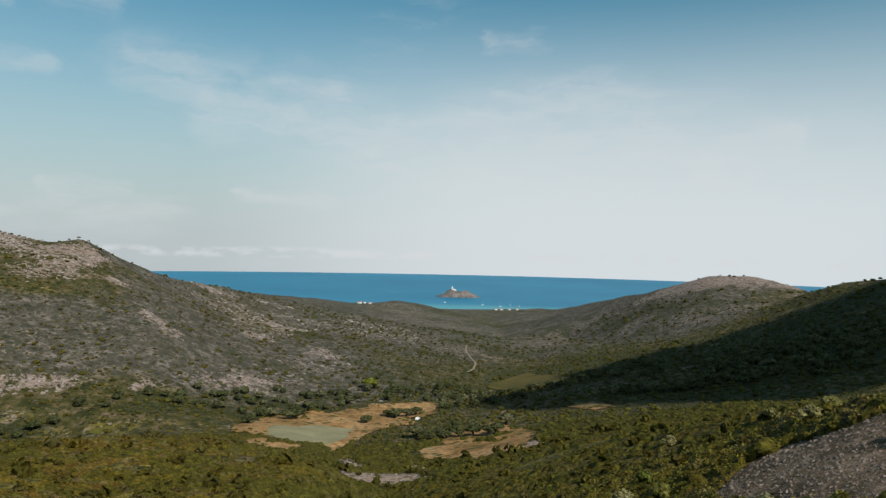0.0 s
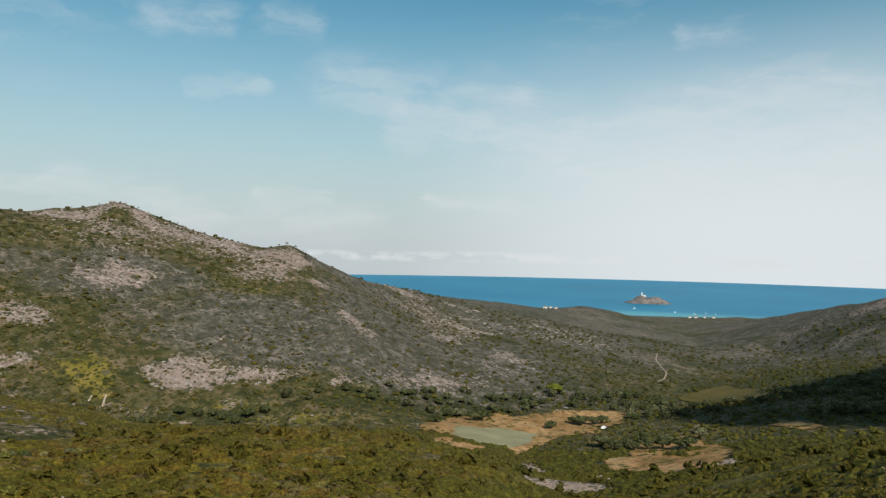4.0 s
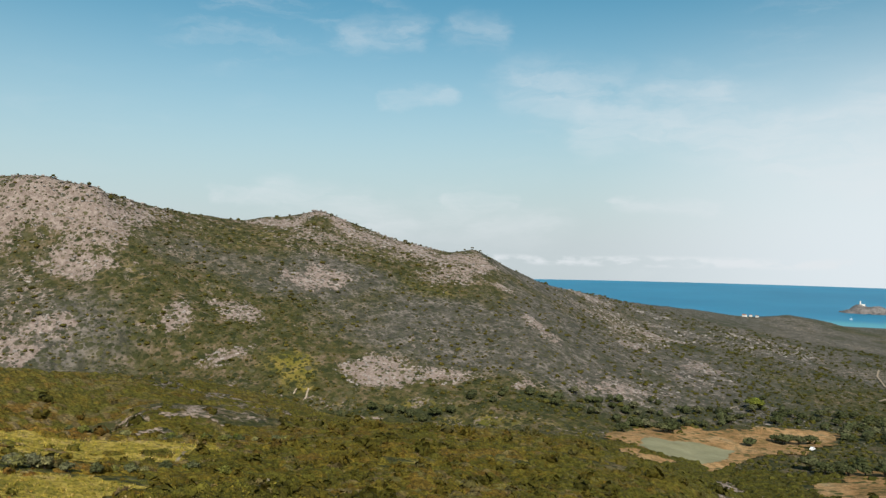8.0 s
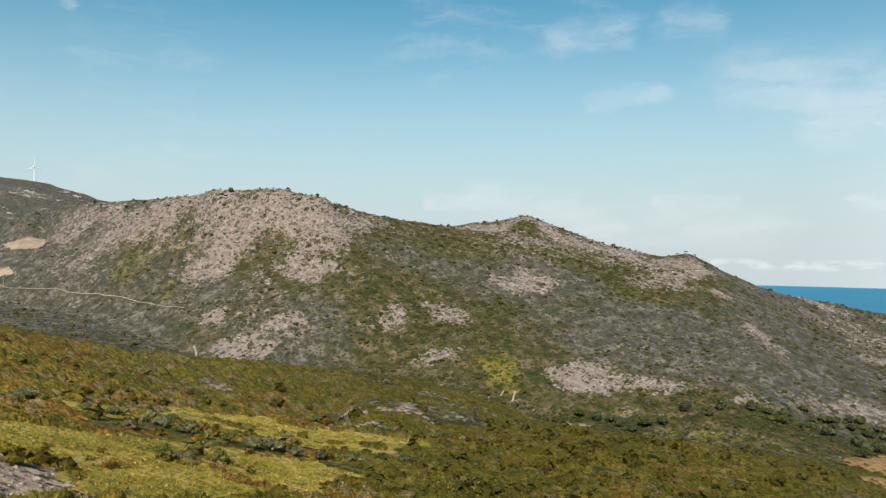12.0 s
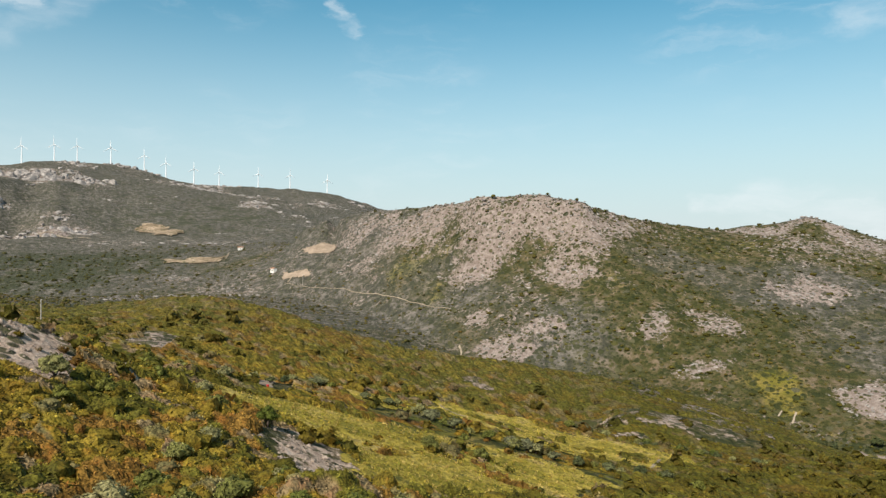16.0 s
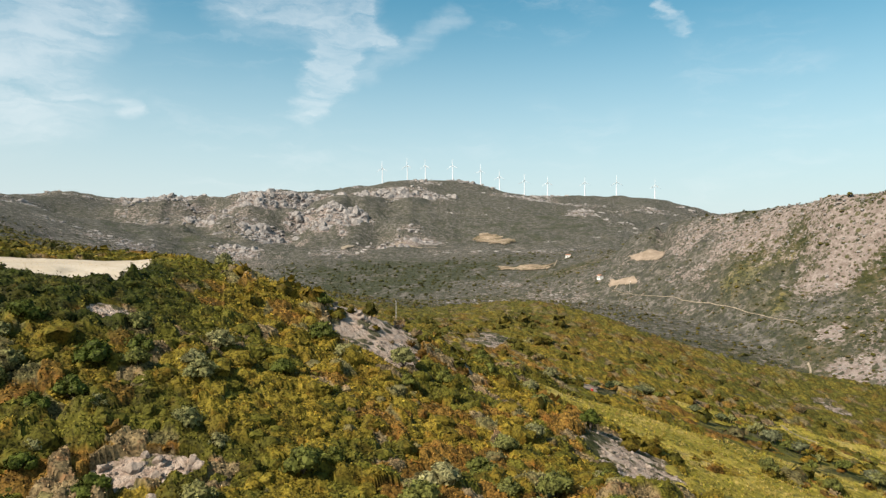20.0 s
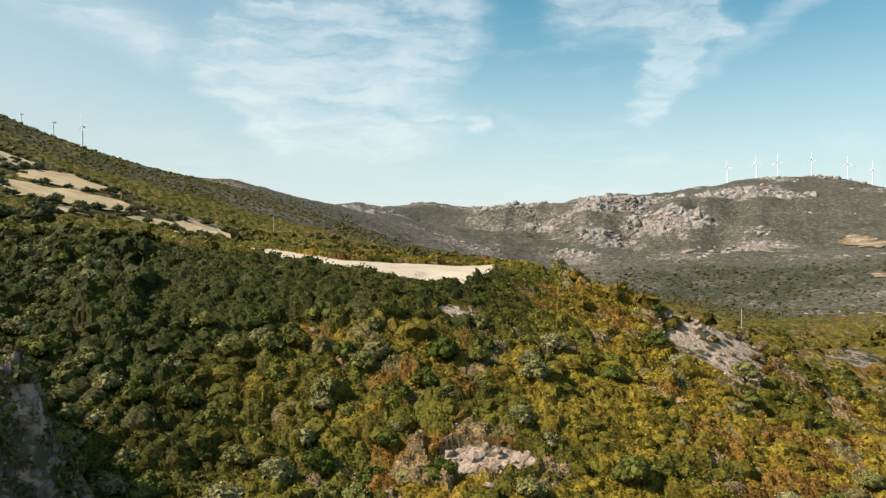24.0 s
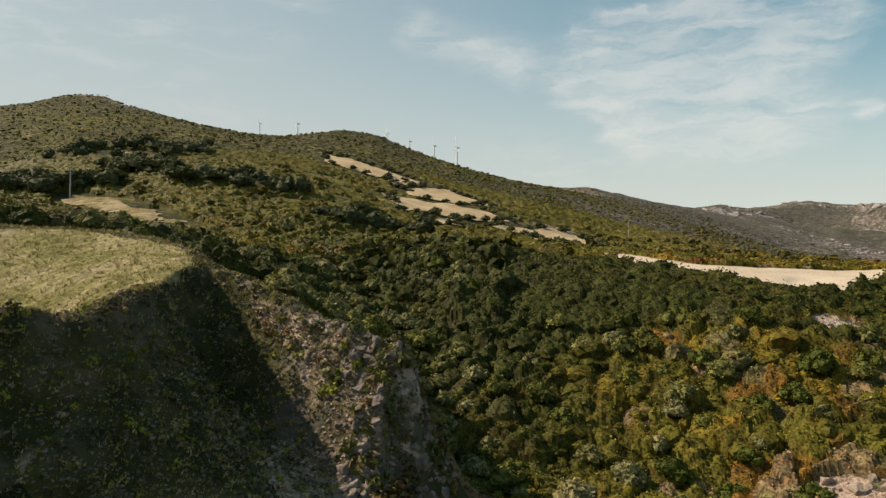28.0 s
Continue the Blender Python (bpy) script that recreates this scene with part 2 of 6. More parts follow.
def sea_material():
    n = Nodes("sea_water")
    color = n.ramp(n.noise(700, 5, 0.6), (0.3, (0.01, 0.14, 0.25)), (0.7, (0.02, 0.19, 0.32)))
    off = n.add("ShaderNodeVectorMath", operation="LENGTH")
    n.put(off.inputs[0], n.where)
    color = n.mix(n.math("MULTIPLY", n.step(off.outputs["Value"], 2680, 2520), 0.7), color, (0.10, 0.34, 0.38))
    return n.finish(color, 0.4, n.noise(9, 5), 0.3, 0.4, 0.05)


def plain_material(name, low, high, size, rough=0.9, bump=0.3, distance=0.05, specular=0.2, metal=0.0, grain=None):
    """A surface that varies between two colours at two scales."""
    n = Nodes(name)
    mixed = n.math("ADD", n.math("MULTIPLY", n.noise(size, 5), 0.65), n.math("MULTIPLY", n.noise(grain or size / 9, 4), 0.35))
    color = n.ramp(mixed, (0.36, low), (0.64, high))
    return n.finish(color, rough, n.noise(grain or size / 9, 5) if bump else None, bump, distance, specular, metal)


def grass_material(name, low, middle, high, soil, bushes=0.0, scale=1.0):
    """Rough turf: drifts of colour, tufts, and low plants dotted over it."""
    n = Nodes(name)
    wide, tufts, blades = n.noise(11 * scale, 6, 0.65), n.noise(1.8 * scale, 6, 0.7), n.noise(0.35 * scale, 4)
    color = n.ramp(wide, (0.32, low), (0.46, middle), (0.58, high), (0.7, soil))
    color = n.mix(n.step(tufts, 0.56, 0.4), color, n.mix(0.5, color, (0.03, 0.035, 0.008)))
    color = n.mix(n.step(blades, 0.62, 0.35), color, n.mix(0.35, color, (0.02, 0.02, 0.005)))
    if bushes:
        sown = n.math("MULTIPLY", n.step(n.cells(2.6 * scale), 0.45, 0.25), n.step(n.noise(9 * scale, 4), 0.45, 0.58))
        color = n.mix(n.math("MULTIPLY", sown, bushes), color, (0.055, 0.06, 0.018))
    return n.finish(color, 0.95, n.math("ADD", tufts, n.math("MULTIPLY", blades, 0.4)), 0.9, 0.5, 0.1)


def foliage_material(name, stops=None):
    """Leaves: their own tint, or one by the plant, with a little light let through."""
    n = Nodes(name)
    tint = n.add("ShaderNodeAttribute", attribute_name="tint").outputs["Color"]
    if stops:
        tint = n.mix(1.0, n.ramp(n.add("ShaderNodeObjectInfo").outputs["Random"], *stops), tint)
        tint.node.blend_type = "MULTIPLY"
    # lit leaf tips, put into the colour as a brighter tint
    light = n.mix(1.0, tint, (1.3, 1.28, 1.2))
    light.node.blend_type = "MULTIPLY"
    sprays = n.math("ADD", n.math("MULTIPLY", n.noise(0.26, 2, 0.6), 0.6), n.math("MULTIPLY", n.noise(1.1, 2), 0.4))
    rust = n.mix(1.0, tint, (1.35, 0.82, 0.7))
    rust.node.blend_type = "MULTIPLY"
    light = n.mix(n.math("MULTIPLY", n.step(n.noise(1.9, 4, 0.65), 0.5, 0.66), 0.0 if stops else 0.55), light, rust)
    # dark crevices between leaf sprays painted by noise
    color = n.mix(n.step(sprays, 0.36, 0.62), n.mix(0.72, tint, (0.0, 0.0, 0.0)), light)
    n.finish(color, 0.7, specular=0.08)
    through_leaf = n.add("ShaderNodeBsdfTranslucent")
    n.put(through_leaf.inputs["Color"], color)
    both = n.add("ShaderNodeMixShader")
    both.inputs[0].default_value = 0.14
    n.put(both.inputs[1], n.shader.outputs[0])
    n.put(both.inputs[2], through_leaf.outputs[0])
    n.put(n.tree.nodes["Material Output"].inputs["Surface"], both.outputs[0])
    return n.material


GROUND, SEA = ground_material(), sea_material()
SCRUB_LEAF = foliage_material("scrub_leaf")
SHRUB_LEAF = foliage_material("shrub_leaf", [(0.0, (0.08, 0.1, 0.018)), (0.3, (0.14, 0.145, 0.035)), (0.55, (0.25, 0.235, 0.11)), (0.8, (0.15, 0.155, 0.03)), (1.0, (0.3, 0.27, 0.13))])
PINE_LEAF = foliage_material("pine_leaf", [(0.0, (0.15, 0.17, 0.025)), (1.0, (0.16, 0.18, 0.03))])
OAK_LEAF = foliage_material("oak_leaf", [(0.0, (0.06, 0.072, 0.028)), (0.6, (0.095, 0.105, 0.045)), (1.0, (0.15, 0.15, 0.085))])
BARK = plain_material("bark", (0.06, 0.045, 0.035), (0.14, 0.11, 0.085), 0.4, 0.95)
HAY = plain_material("dry_hay", (0.40, 0.32, 0.23), (0.56, 0.47, 0.365), 9, 0.95, 0.6, 0.15, 0.1, grain=0.5)
TERRACE = plain_material("terrace_hay", (0.31, 0.225, 0.12), (0.50, 0.39, 0.25), 9, 0.95, 0.6, 0.2, 0.1, grain=0.8)
PASTURE = grass_material("dry_pasture", (0.15, 0.12, 0.04), (0.30, 0.22, 0.10), (0.42, 0.33, 0.20), (0.36, 0.24, 0.15), 0.9, 1.2)
STUBBLE = plain_material("bare_stubble", (0.20, 0.15, 0.105), (0.36, 0.275, 0.205), 8, 0.95, 0.5, 0.15, 0.1, grain=0.8)
ORANGE_SOIL = grass_material("orange_soil", (0.10, 0.085, 0.025), (0.34, 0.19, 0.08), (0.43, 0.26, 0.12), (0.33, 0.25, 0.14), 1.0, 2.2)
REED = plain_material("grey_green_reed", (0.17, 0.16, 0.09), (0.24, 0.23, 0.14), 20, 0.95, 0.5, 0.2, 0.1, grain=2)
MEADOW = plain_material("green_meadow", (0.05, 0.05, 0.015), (0.11, 0.085, 0.026), 30, 0.95, 0.5, 0.3, 0.1, grain=3)
QUARRY = grass_material("quarry_earth", (0.12, 0.10, 0.06), (0.30, 0.21, 0.14), (0.46, 0.35, 0.25), (0.38, 0.27, 0.18), 0.9, 2.6)
GRASS = grass_material("yellow_grass", (0.2, 0.17, 0.026), (0.36, 0.275, 0.04), (0.5, 0.37, 0.08), (0.45, 0.32, 0.16), 0.8)
CRAG = plain_material("pale_crag", (0.135, 0.12, 0.11), (0.39, 0.35, 0.322), 7, 0.95, 0.9, 0.6, 0.15, grain=1.6)
# stones and dry grass of the spur, paled to stand in for sunlight
SUNLIT_SCREE = grass_material("sunlit_stony_scree", (0.10, 0.085, 0.045), (0.27, 0.205, 0.13), (0.42, 0.335, 0.235), (0.52, 0.42, 0.31), 0.4, 0.3)
GRAVEL = grass_material("brown_gravel", (0.10, 0.072, 0.05), (0.2, 0.14, 0.10), (0.3, 0.21, 0.155), (0.4, 0.29, 0.22), 0.6, 0.5)
TRACK = plain_material("track_dirt", (0.21, 0.165, 0.115), (0.36, 0.295, 0.22), 5, 0.95, 0.4, 0.1, 0.1, grain=0.6)
DARK_STONE = plain_material("brown_stone", (0.07, 0.058, 0.048), (0.26, 0.21, 0.175), 1.1, 0.92, 0.8, 0.1, 0.2, grain=0.3)
STONE = plain_material("pale_stone", (0.15, 0.112, 0.086), (0.38, 0.30, 0.24), 1.6, 0.9, 0.8, 0.12, 0.25, grain=0.25)
TURBINE_WHITE = plain_material("turbine_white", (0.74, 0.76, 0.77), (0.82, 0.83, 0.84), 6, 0.45, 0, specular=0.4)
POLE_WOOD = plain_material("weathered_pole", (0.30, 0.27, 0.23), (0.44, 0.41, 0.37), 0.8, 0.9)
PLASTER = plain_material("white_plaster", (0.66, 0.63, 0.58), (0.80, 0.78, 0.74), 3, 0.85)
ROOF_TILE = plain_material("clay_roof", (0.30, 0.14, 0.08), (0.45, 0.24, 0.15), 1.5, 0.85)
WINDOW_GLASS = plain_material("window_glass", (0.02, 0.03, 0.035), (0.04, 0.05, 0.06), 1, 0.08, 0, specular=0.6)
RED_PAINT = plain_material("red_paint", (0.42, 0.03, 0.02), (0.50, 0.045, 0.03), 2, 0.3, 0, specular=0.5)
WHITE_PAINT = plain_material("white_paint", (0.72, 0.73, 0.73), (0.80, 0.80, 0.80), 2, 0.3, 0, specular=0.5)
RUBBER = plain_material("tyre_rubber", (0.015, 0.015, 0.015), (0.03, 0.03, 0.03), 0.3, 0.9, 0)
BROW = grass_material("brow_grass", (0.17, 0.165, 0.05), (0.29, 0.26, 0.10), (0.40, 0.34, 0.17), (0.44, 0.36, 0.22), 0.0, 0.45)
CLOUD = plain_material("cloud_white", (0.82, 0.83, 0.85), (0.9, 0.9, 0.9), 60, 1.0, 0, specular=0.0)
ISLET = plain_material("islet_rock", (0.065, 0.06, 0.058), (0.22, 0.2, 0.19), 26, 0.95, 0.8, 2.0, grain=5)
# ---- landform lines: crests, feet and valley floors (east, north, height) ----
LANDFORMS = {}
LANDFORMS["north_ridge"] = [(-625, 316, 281.8), (-586, 365, 284.7), (-555, 393, 277.2), (-578, 367, 279.5), (-566, 412, 270.4), (-559, 454, 262.4), (-543, 546, 252.4), (-515, 592, 259.8), (-498, 613, 266.6), (-459, 636, 248.9), (-426, 653, 234.0), (-366, 671, 218.5), (-340, 668, 225.4), (-315, 702, 205.3), (-292, 787, 182.5), (-310, 886, 174.9), (-318, 1051, 159.0), (-313, 1311, 124.7)]
LANDFORMS["coast_hills"] = [(-313, 1311, 124.7), (-302, 1722, 87.2), (-206, 1836, 65.7), (-117, 1794, 82.5), (-55, 1847, 68.0), (3, 1998, 41.9), (116, 2194, 18.9), (310, 2226, 23.4)]
LANDFORMS["beach"] = [(-157, 2423, -3.4), (33, 2427, 0.2), (408, 2392, 9.5), (586, 2355, 16.9)]
LANDFORMS["pale_hill"] = [(318, 1870, 60.6), (317, 1463, 116.2), (339, 1252, 144.0), (369, 1191, 162.2), (413, 1123, 186.9), (470, 1100, 189.1), (498, 1033, 179.1), (530, 1016, 167.2)]
LANDFORMS["dark_hill"] = [(410, 908, 151.1), (383, 755, 186.7), (389, 695, 198.6), (403, 664, 203.8), (441, 615, 204.3), (498, 569, 199.2)]
LANDFORMS["rocky_dome"] = [(-906, 208, 255.5), (-858, 236, 270.9), (-796, 269, 279.1), (-732, 298, 280.0), (-671, 323, 281.3), (-625, 316, 281.8)]
LANDFORMS["wind_mountain"] = [(-2010, -1309, 412.5), (-2040, -1263, 410.1), (-2084, -1189, 430.3), (-2045, -1051, 398.6), (-2023, -861, 382.0), (-1993, -658, 393.5), (-1936, -500, 411.4), (-2017, -361, 410.6), (-2181, -287, 454.2), (-2243, -172, 470.8), (-2300, 4, 467.3), (-2345, 151, 429.4), (-2376, 338, 431.5), (-2393, 525, 423.2), (-2358, 664, 410.9), (-2373, 786, 376.7), (-2312, 952, 326.0)]
LANDFORMS["rock_spur"] = [(-1598, -578, 276.4), (-1673, -512, 322.1), (-1936, -500, 402.2)]
LANDFORMS["rock_spur_b"] = [(-1357, -339, 235.0), (-1567, -318, 291.3), (-1774, -303, 345.5), (-2181, -287, 443.9)]
LANDFORMS["rock_dip"] = [(-1420, -479, 246.5), (-1508, -353, 253.4), (-1709, -373, 303.7), (-1910, -387, 357.5)]
LANDFORMS["far_south"] = [(-666, -872, 361.8), (-683, -859, 368.5), (-765, -855, 353.4), (-937, -898, 367.8), (-1044, -929, 364.4), (-1294, -937, 347.2), (-1351, -943, 357.4), (-1615, -996, 361.2), (-1740, -982, 382.6), (-1971, -974, 378.1), (-2010, -1309, 406.1)]
LANDFORMS["terrace_hill"] = [(-210, -601, 339.3), (-207, -517, 327.6), (-235, -460, 325.7), (-262, -458, 321.4), (-281, -458, 315.7), (-333, -472, 306.7), (-424, -554, 312.6)]
LANDFORMS["south_peak"] = [(85, -793, 344.7), (-35, -746, 373.1), (-86, -692, 381.4), (-112, -688, 383.2), (-122, -686, 375.7), (-172, -696, 362.7), (-230, -658, 350.7), (-259, -647, 348.3)]
LANDFORMS["terrace_foot"] = [(-21.9, -205.9, 244.3), (-33.7, -163.6, 238.3), (-46.9, -139.4, 234.3), (-65.5, -142.9, 234.1), (-96.1, -160.7, 236.5), (-132.8, -172.1, 238.5), (-158.0, -149.7, 234.9), (-205.4, -155.8, 233.8), (-234.2, -130.6, 230.4)]
LANDFORMS["terrace_mid"] = [(-15, -327, 267.3), (-46, -334, 272.8), (-88, -336, 279.1), (-134, -374, 290.7), (-148, -325, 280.0), (-162, -273, 261.2), (-181.2, -235.8, 249.9), (-193.7, -198.7, 239.7), (-246, -217, 240.0)]
LANDFORMS["hay_field"] = [(-90.1, -83.1, 230.5), (-92.4, -64.8, 228.4), (-96.5, -53.0, 227.4), (-94.9, -51.8, 226.4), (-100.6, -45.1, 227.0)]
LANDFORMS["hay_back"] = [(-120.1, -116.8, 232.8), (-128.8, -91.2, 230.2), (-136.4, -76.0, 229.8), (-136.7, -57.6, 229.3)]
LANDFORMS["near_crest"] = [(-127.5, -53.6, 229.1), (-124.1, -50.8, 228.7), (-121.1, -44.7, 228.3), (-119.6, -33.6, 225.4), (-122.0, -23.7, 221.5), (-123.3, -16.1, 219.5), (-129.1, -8.8, 216.0), (-129.5, -1.7, 212.4), (-131.5, 2.4, 208.6), (-136.7, 3.8, 207.4), (-149.2, 12.9, 205.3), (-176.5, 34.2, 197.1), (-193.8, 66.7, 188.0), (-203.4, 107.5, 177.0), (-197.6, 145.0, 168.1), (-183.7, 177.1, 161.1)]
LANDFORMS["wood_crest"] = [(-61.4, -133.7, 232.7), (-69.6, -115.9, 231.4), (-73.6, -97.7, 231.2), (-75.8, -89.7, 231.0), (-75.2, -71.2, 227.1), (-79.4, -58.8, 225.5), (-82.9, -50.4, 224.8), (-84.5, -45.9, 223.8)]
LANDFORMS["bank_far"] = [(3.5, -89.1, 233.2), (-3.7, -85.0, 233.5), (-8.7, -82.6, 233.5), (-13.0, -76.0, 232.9), (-15.4, -67.4, 231.9), (-16.6, -58.8, 230.3)]
LANDFORMS["bank_near"] = [(1.8, -35.1, 227.8), (-1.4, -36.1, 227.8), (-5.1, -37.7, 227.6), (-10.1, -43.9, 228.5), (-14.8, -53.1, 229.8)]
LANDFORMS["bank_foot"] = [(1.5, -31.1, 220.8), (-1.2, -31.6, 220.2), (-4.4, -31.8, 219.6), (-8.0, -32.1, 218.9), (-12.5, -33.4, 217.7), (-17.4, -33.8, 216.7), (-22.2, -33.3, 216.1)]
LANDFORMS["bank_spur"] = [(-15.5, -54.9, 230.1), (-17.9, -51.1, 228.4), (-20.3, -45.1, 225.7), (-22.1, -39.8, 224.4), (-23.3, -36.5, 224.2), (-23.6, -35.4, 222.6), (-23.0, -34.2, 219.1)]
LANDFORMS["spur_shelf"] = [(-15.5, -52.7, 227.1), (-16.6, -50.1, 225.4), (-18.4, -44.3, 223.4), (-20.0, -38.1, 222.2), (-20.8, -34.9, 220.9)]
LANDFORMS["shelf_foot"] = [(-13.3, -48.4, 222.2), (-14.4, -45.9, 220.4), (-16.2, -41.0, 218.4), (-18.3, -35.5, 216.8)]
LANDFORMS["spur_back"] = [(-19.4, -60.0, 228.6), (-23.1, -58.8, 225.9), (-26.7, -57.2, 223.5), (-29.9, -54.6, 222.0), (-32.0, -52.2, 221.4), (-30.8, -48.3, 219.4)]
LANDFORMS["gully"] = [(-33.9, -46.3, 206.9), (-36.2, -49.5, 208.8), (-41.7, -57.9, 210.7), (-46.8, -71.3, 215.3), (-51.9, -96.1, 223.6), (-52.3, -113.7, 228.8), (-43.1, -128.1, 232.9)]
LANDFORMS["gully_low"] = [(-35.2, -50.2, 209.2), (-52.2, -35.1, 206.8), (-58.1, -13.3, 207.7), (-61.8, 0.9, 206.9), (-81.3, 24.9, 197.5), (-96.6, 53.0, 187.5)]
LANDFORMS["slope_low"] = [(-42.7, -49.6, 208.0), (-54.8, -40.0, 208.4), (-60.6, -23.7, 209.1), (-64.6, -9.9, 207.9), (-69.4, 5.6, 206.4), (-70.5, 22.1, 206.2), (-73.6, -2.8, 206.3), (-76.5, 14.0, 203.6), (-78.7, 34.6, 200.9), (-88.7, 56.1, 193.9), (-79.8, 96.2, 189.4)]
LANDFORMS["slope_mid"] = [(-56.0, -79.9, 222.8), (-61.7, -65.1, 220.3), (-72.2, -46.8, 219.2), (-83.3, -29.6, 218.0), (-92.6, -22.1, 215.3), (-97.1, -7.8, 211.7), (-99.6, -4.0, 208.3), (-106.1, 19.2, 203.6)]
LANDFORMS["east_slope"] = [(-100.4, 30.8, 198.2), (-110.3, 68.7, 186.1), (-107.2, 125.2, 172.2), (-80.6, 188.2, 162.2), (-91.7, 204.9, 151.3), (-104.4, 164.2, 168.6), (-60.9, 194.2, 158.8), (-36.3, 240.3, 142.8), (-18.5, 262.1, 135.4), (8.2, 187.2, 162.8), (21.3, 135.4, 181.6), (33.1, 85.3, 199.7), (34.9, 58.6, 209.3), (38.2, 48.9, 212.9)]
LANDFORMS["mid_spur"] = [(-428, -34, 193.8), (-400, -4, 200.1), (-379, 18, 203.5), (-357, 43, 205.7), (-345, 61, 201.7), (-337, 92, 192.0), (-326, 126, 180.8), (-316, 151, 176.9), (-305, 191, 170.0), (-291, 245, 159.6), (-280, 286, 148.8), (-272, 320, 139.3)]
LANDFORMS["behind_crest"] = [(-212.3, -86.0, 222.1), (-193.5, -47.4, 210.5), (-188.7, -16.3, 203.7), (-199.5, -8.7, 198.2), (-228.6, 22.9, 186.8), (-255.3, 87.7, 171.7), (-256.5, 135.3, 161.8), (-242, 177, 153.3)]
LANDFORMS["near_spur"] = [(-200.7, 61.8, 189.4), (-203.2, 107.7, 179.0), (-205.1, 175.4, 160.8), (-177.2, 216.5, 156.9), (-143.4, 263.0, 154.2), (-131, 280, 152.1), (-115, 287, 148.7), (-87.9, 286.1, 148.1), (-69.3, 275.7, 147.3), (-51.4, 259.2, 148.5)]
LANDFORMS["near_spur_e"] = [(-228.3, 179.4, 166.7), (-191.1, 230.9, 157.1), (-140.9, 263.8, 154.5), (-121, 284, 150.0), (-95.3, 283.0, 149.2)]
LANDFORMS["right_spur"] = [(62.5, 79.4, 214.8), (55.9, 92.7, 209.9), (58.3, 123.3, 201.0), (59.5, 166.2, 187.9), (54.7, 225.3, 169.3), (35.5, 264.7, 152.9)]
LANDFORMS["valley"] = [(-75, 421, 114.6), (-33, 487, 109.5), (40, 596, 103.0), (110, 840, 91.8), (109, 1192, 70.4), (122, 1593, 47.6), (160, 2091, 18.4)]
LANDFORMS["valley_e"] = [(-75, 421, 114.6), (-39, 336, 122.5), (4, 357, 125.0), (87, 418, 130.5), (145, 444, 133.6), (186, 384, 147.9), (208, 337, 159.8), (235, 294, 174.1)]
LANDFORMS["north_foot"] = [(-319, 331, 120.7), (-245, 377, 119.7), (-148, 414, 119.5), (-130, 450, 116.4), (-91, 510, 112.6), (-38, 566, 108.5), (22, 617, 102.9)]
LANDFORMS["dome_foot"] = [(-314, 350, 128.6), (-373, 333, 136.8), (-437, 282, 144.3), (-477, 230, 147.9), (-598, 165, 169.3), (-718, 50, 184.3)]
LANDFORMS["wind_foot"] = [(-1156, -473, 206.8), (-1056, -305, 192.2), (-971, -127, 174.0), (-879, -12, 174.6), (-792, 113, 180.2), (-671, 200, 174.9), (-497, 236, 150.2)]
LANDFORMS["wind_mid"] = [(-1563, -891, 304.3), (-1595, -717, 299.3), (-1395, -393, 246.2), (-1493, -138, 247.2), (-1498, 61, 258.9), (-1386, 197, 245.8), (-1251, 352, 244.1), (-771, 212, 229.6)]
LANDFORMS["dome_mid"] = [(-595, 286, 199.5), (-646, 241, 208.9), (-495, 348, 202.4), (-478, 291, 177.1), (-430, 366, 180.5), (-404, 402, 180.4), (-322, 488, 174.3), (-222, 557, 163.6), (-200, 659, 141.6), (-143, 988, 116.2)]
LANDFORMS["right_mid"] = [(201, 1180, 74.0), (228, 919, 110.1), (280, 692, 142.0), (285, 546, 161.9), (302, 491, 169.8)]
LANDFORMS["west_valley"] = [(-499, -330, 243.4), (-793, -421, 243.2), (-998, -569, 241.6)]
LANDFORMS["behind_mid"] = [(-520, -6, 173.4), (-476, 58, 179.9), (-439, 120, 165.0), (-401, 192, 148.7), (-377, 236, 144.0), (-344, 290, 135.5)]
LANDFORMS["south_range"] = [(-328, -1919, 551.1), (-495, -1883, 536.9), (-668, -1829, 562.2), (-759, -1793, 539.0), (-973, -1687, 548.0), (-1024, -1656, 517.5), (-1080, -1620, 496.2), (-1131, -1585, 465.0), (-1214, -1523, 424.0)]


def lattice(ix, iy, seed):
    n = (ix.astype(np.int64) * 374761393 + iy.astype(np.int64) * 668265263 + seed * 974634777) & 0x7FFFFFFF
    n = (n ^ (n >> 13)) * 1274126177 & 0x7FFFFFFF
    return ((n ^ (n >> 16)) & 0xFFFF) / 65535.0


def vnoise(x, y, seed=0):
    """Smooth value noise, 0 to 1."""
    ix, iy = np.floor(x), np.floor(y)
    fx, fy = x - ix, y - iy
    fx, fy = fx * fx * (3 - 2 * fx), fy * fy * (3 - 2 * fy)
    a, b = lattice(ix, iy, seed), lattice(ix + 1, iy, seed)
    c, d = lattice(ix, iy + 1, seed), lattice(ix + 1, iy + 1, seed)
    return (a + (b - a) * fx) * (1 - fy) + (c + (d - c) * fx) * fy


def fbm(x, y, size, octaves=4, seed=0):
    total, amp, norm = 0.0, 1.0, 0.0
    for k in range(octaves):
        total = total + amp * vnoise(x / size * 2 ** k + 17.3 * k, y / size * 2 ** k - 9.1 * k, seed + k)
        norm += amp
        amp *= 0.55
    return total / norm


R0, R1 = 14.0, 5200.0


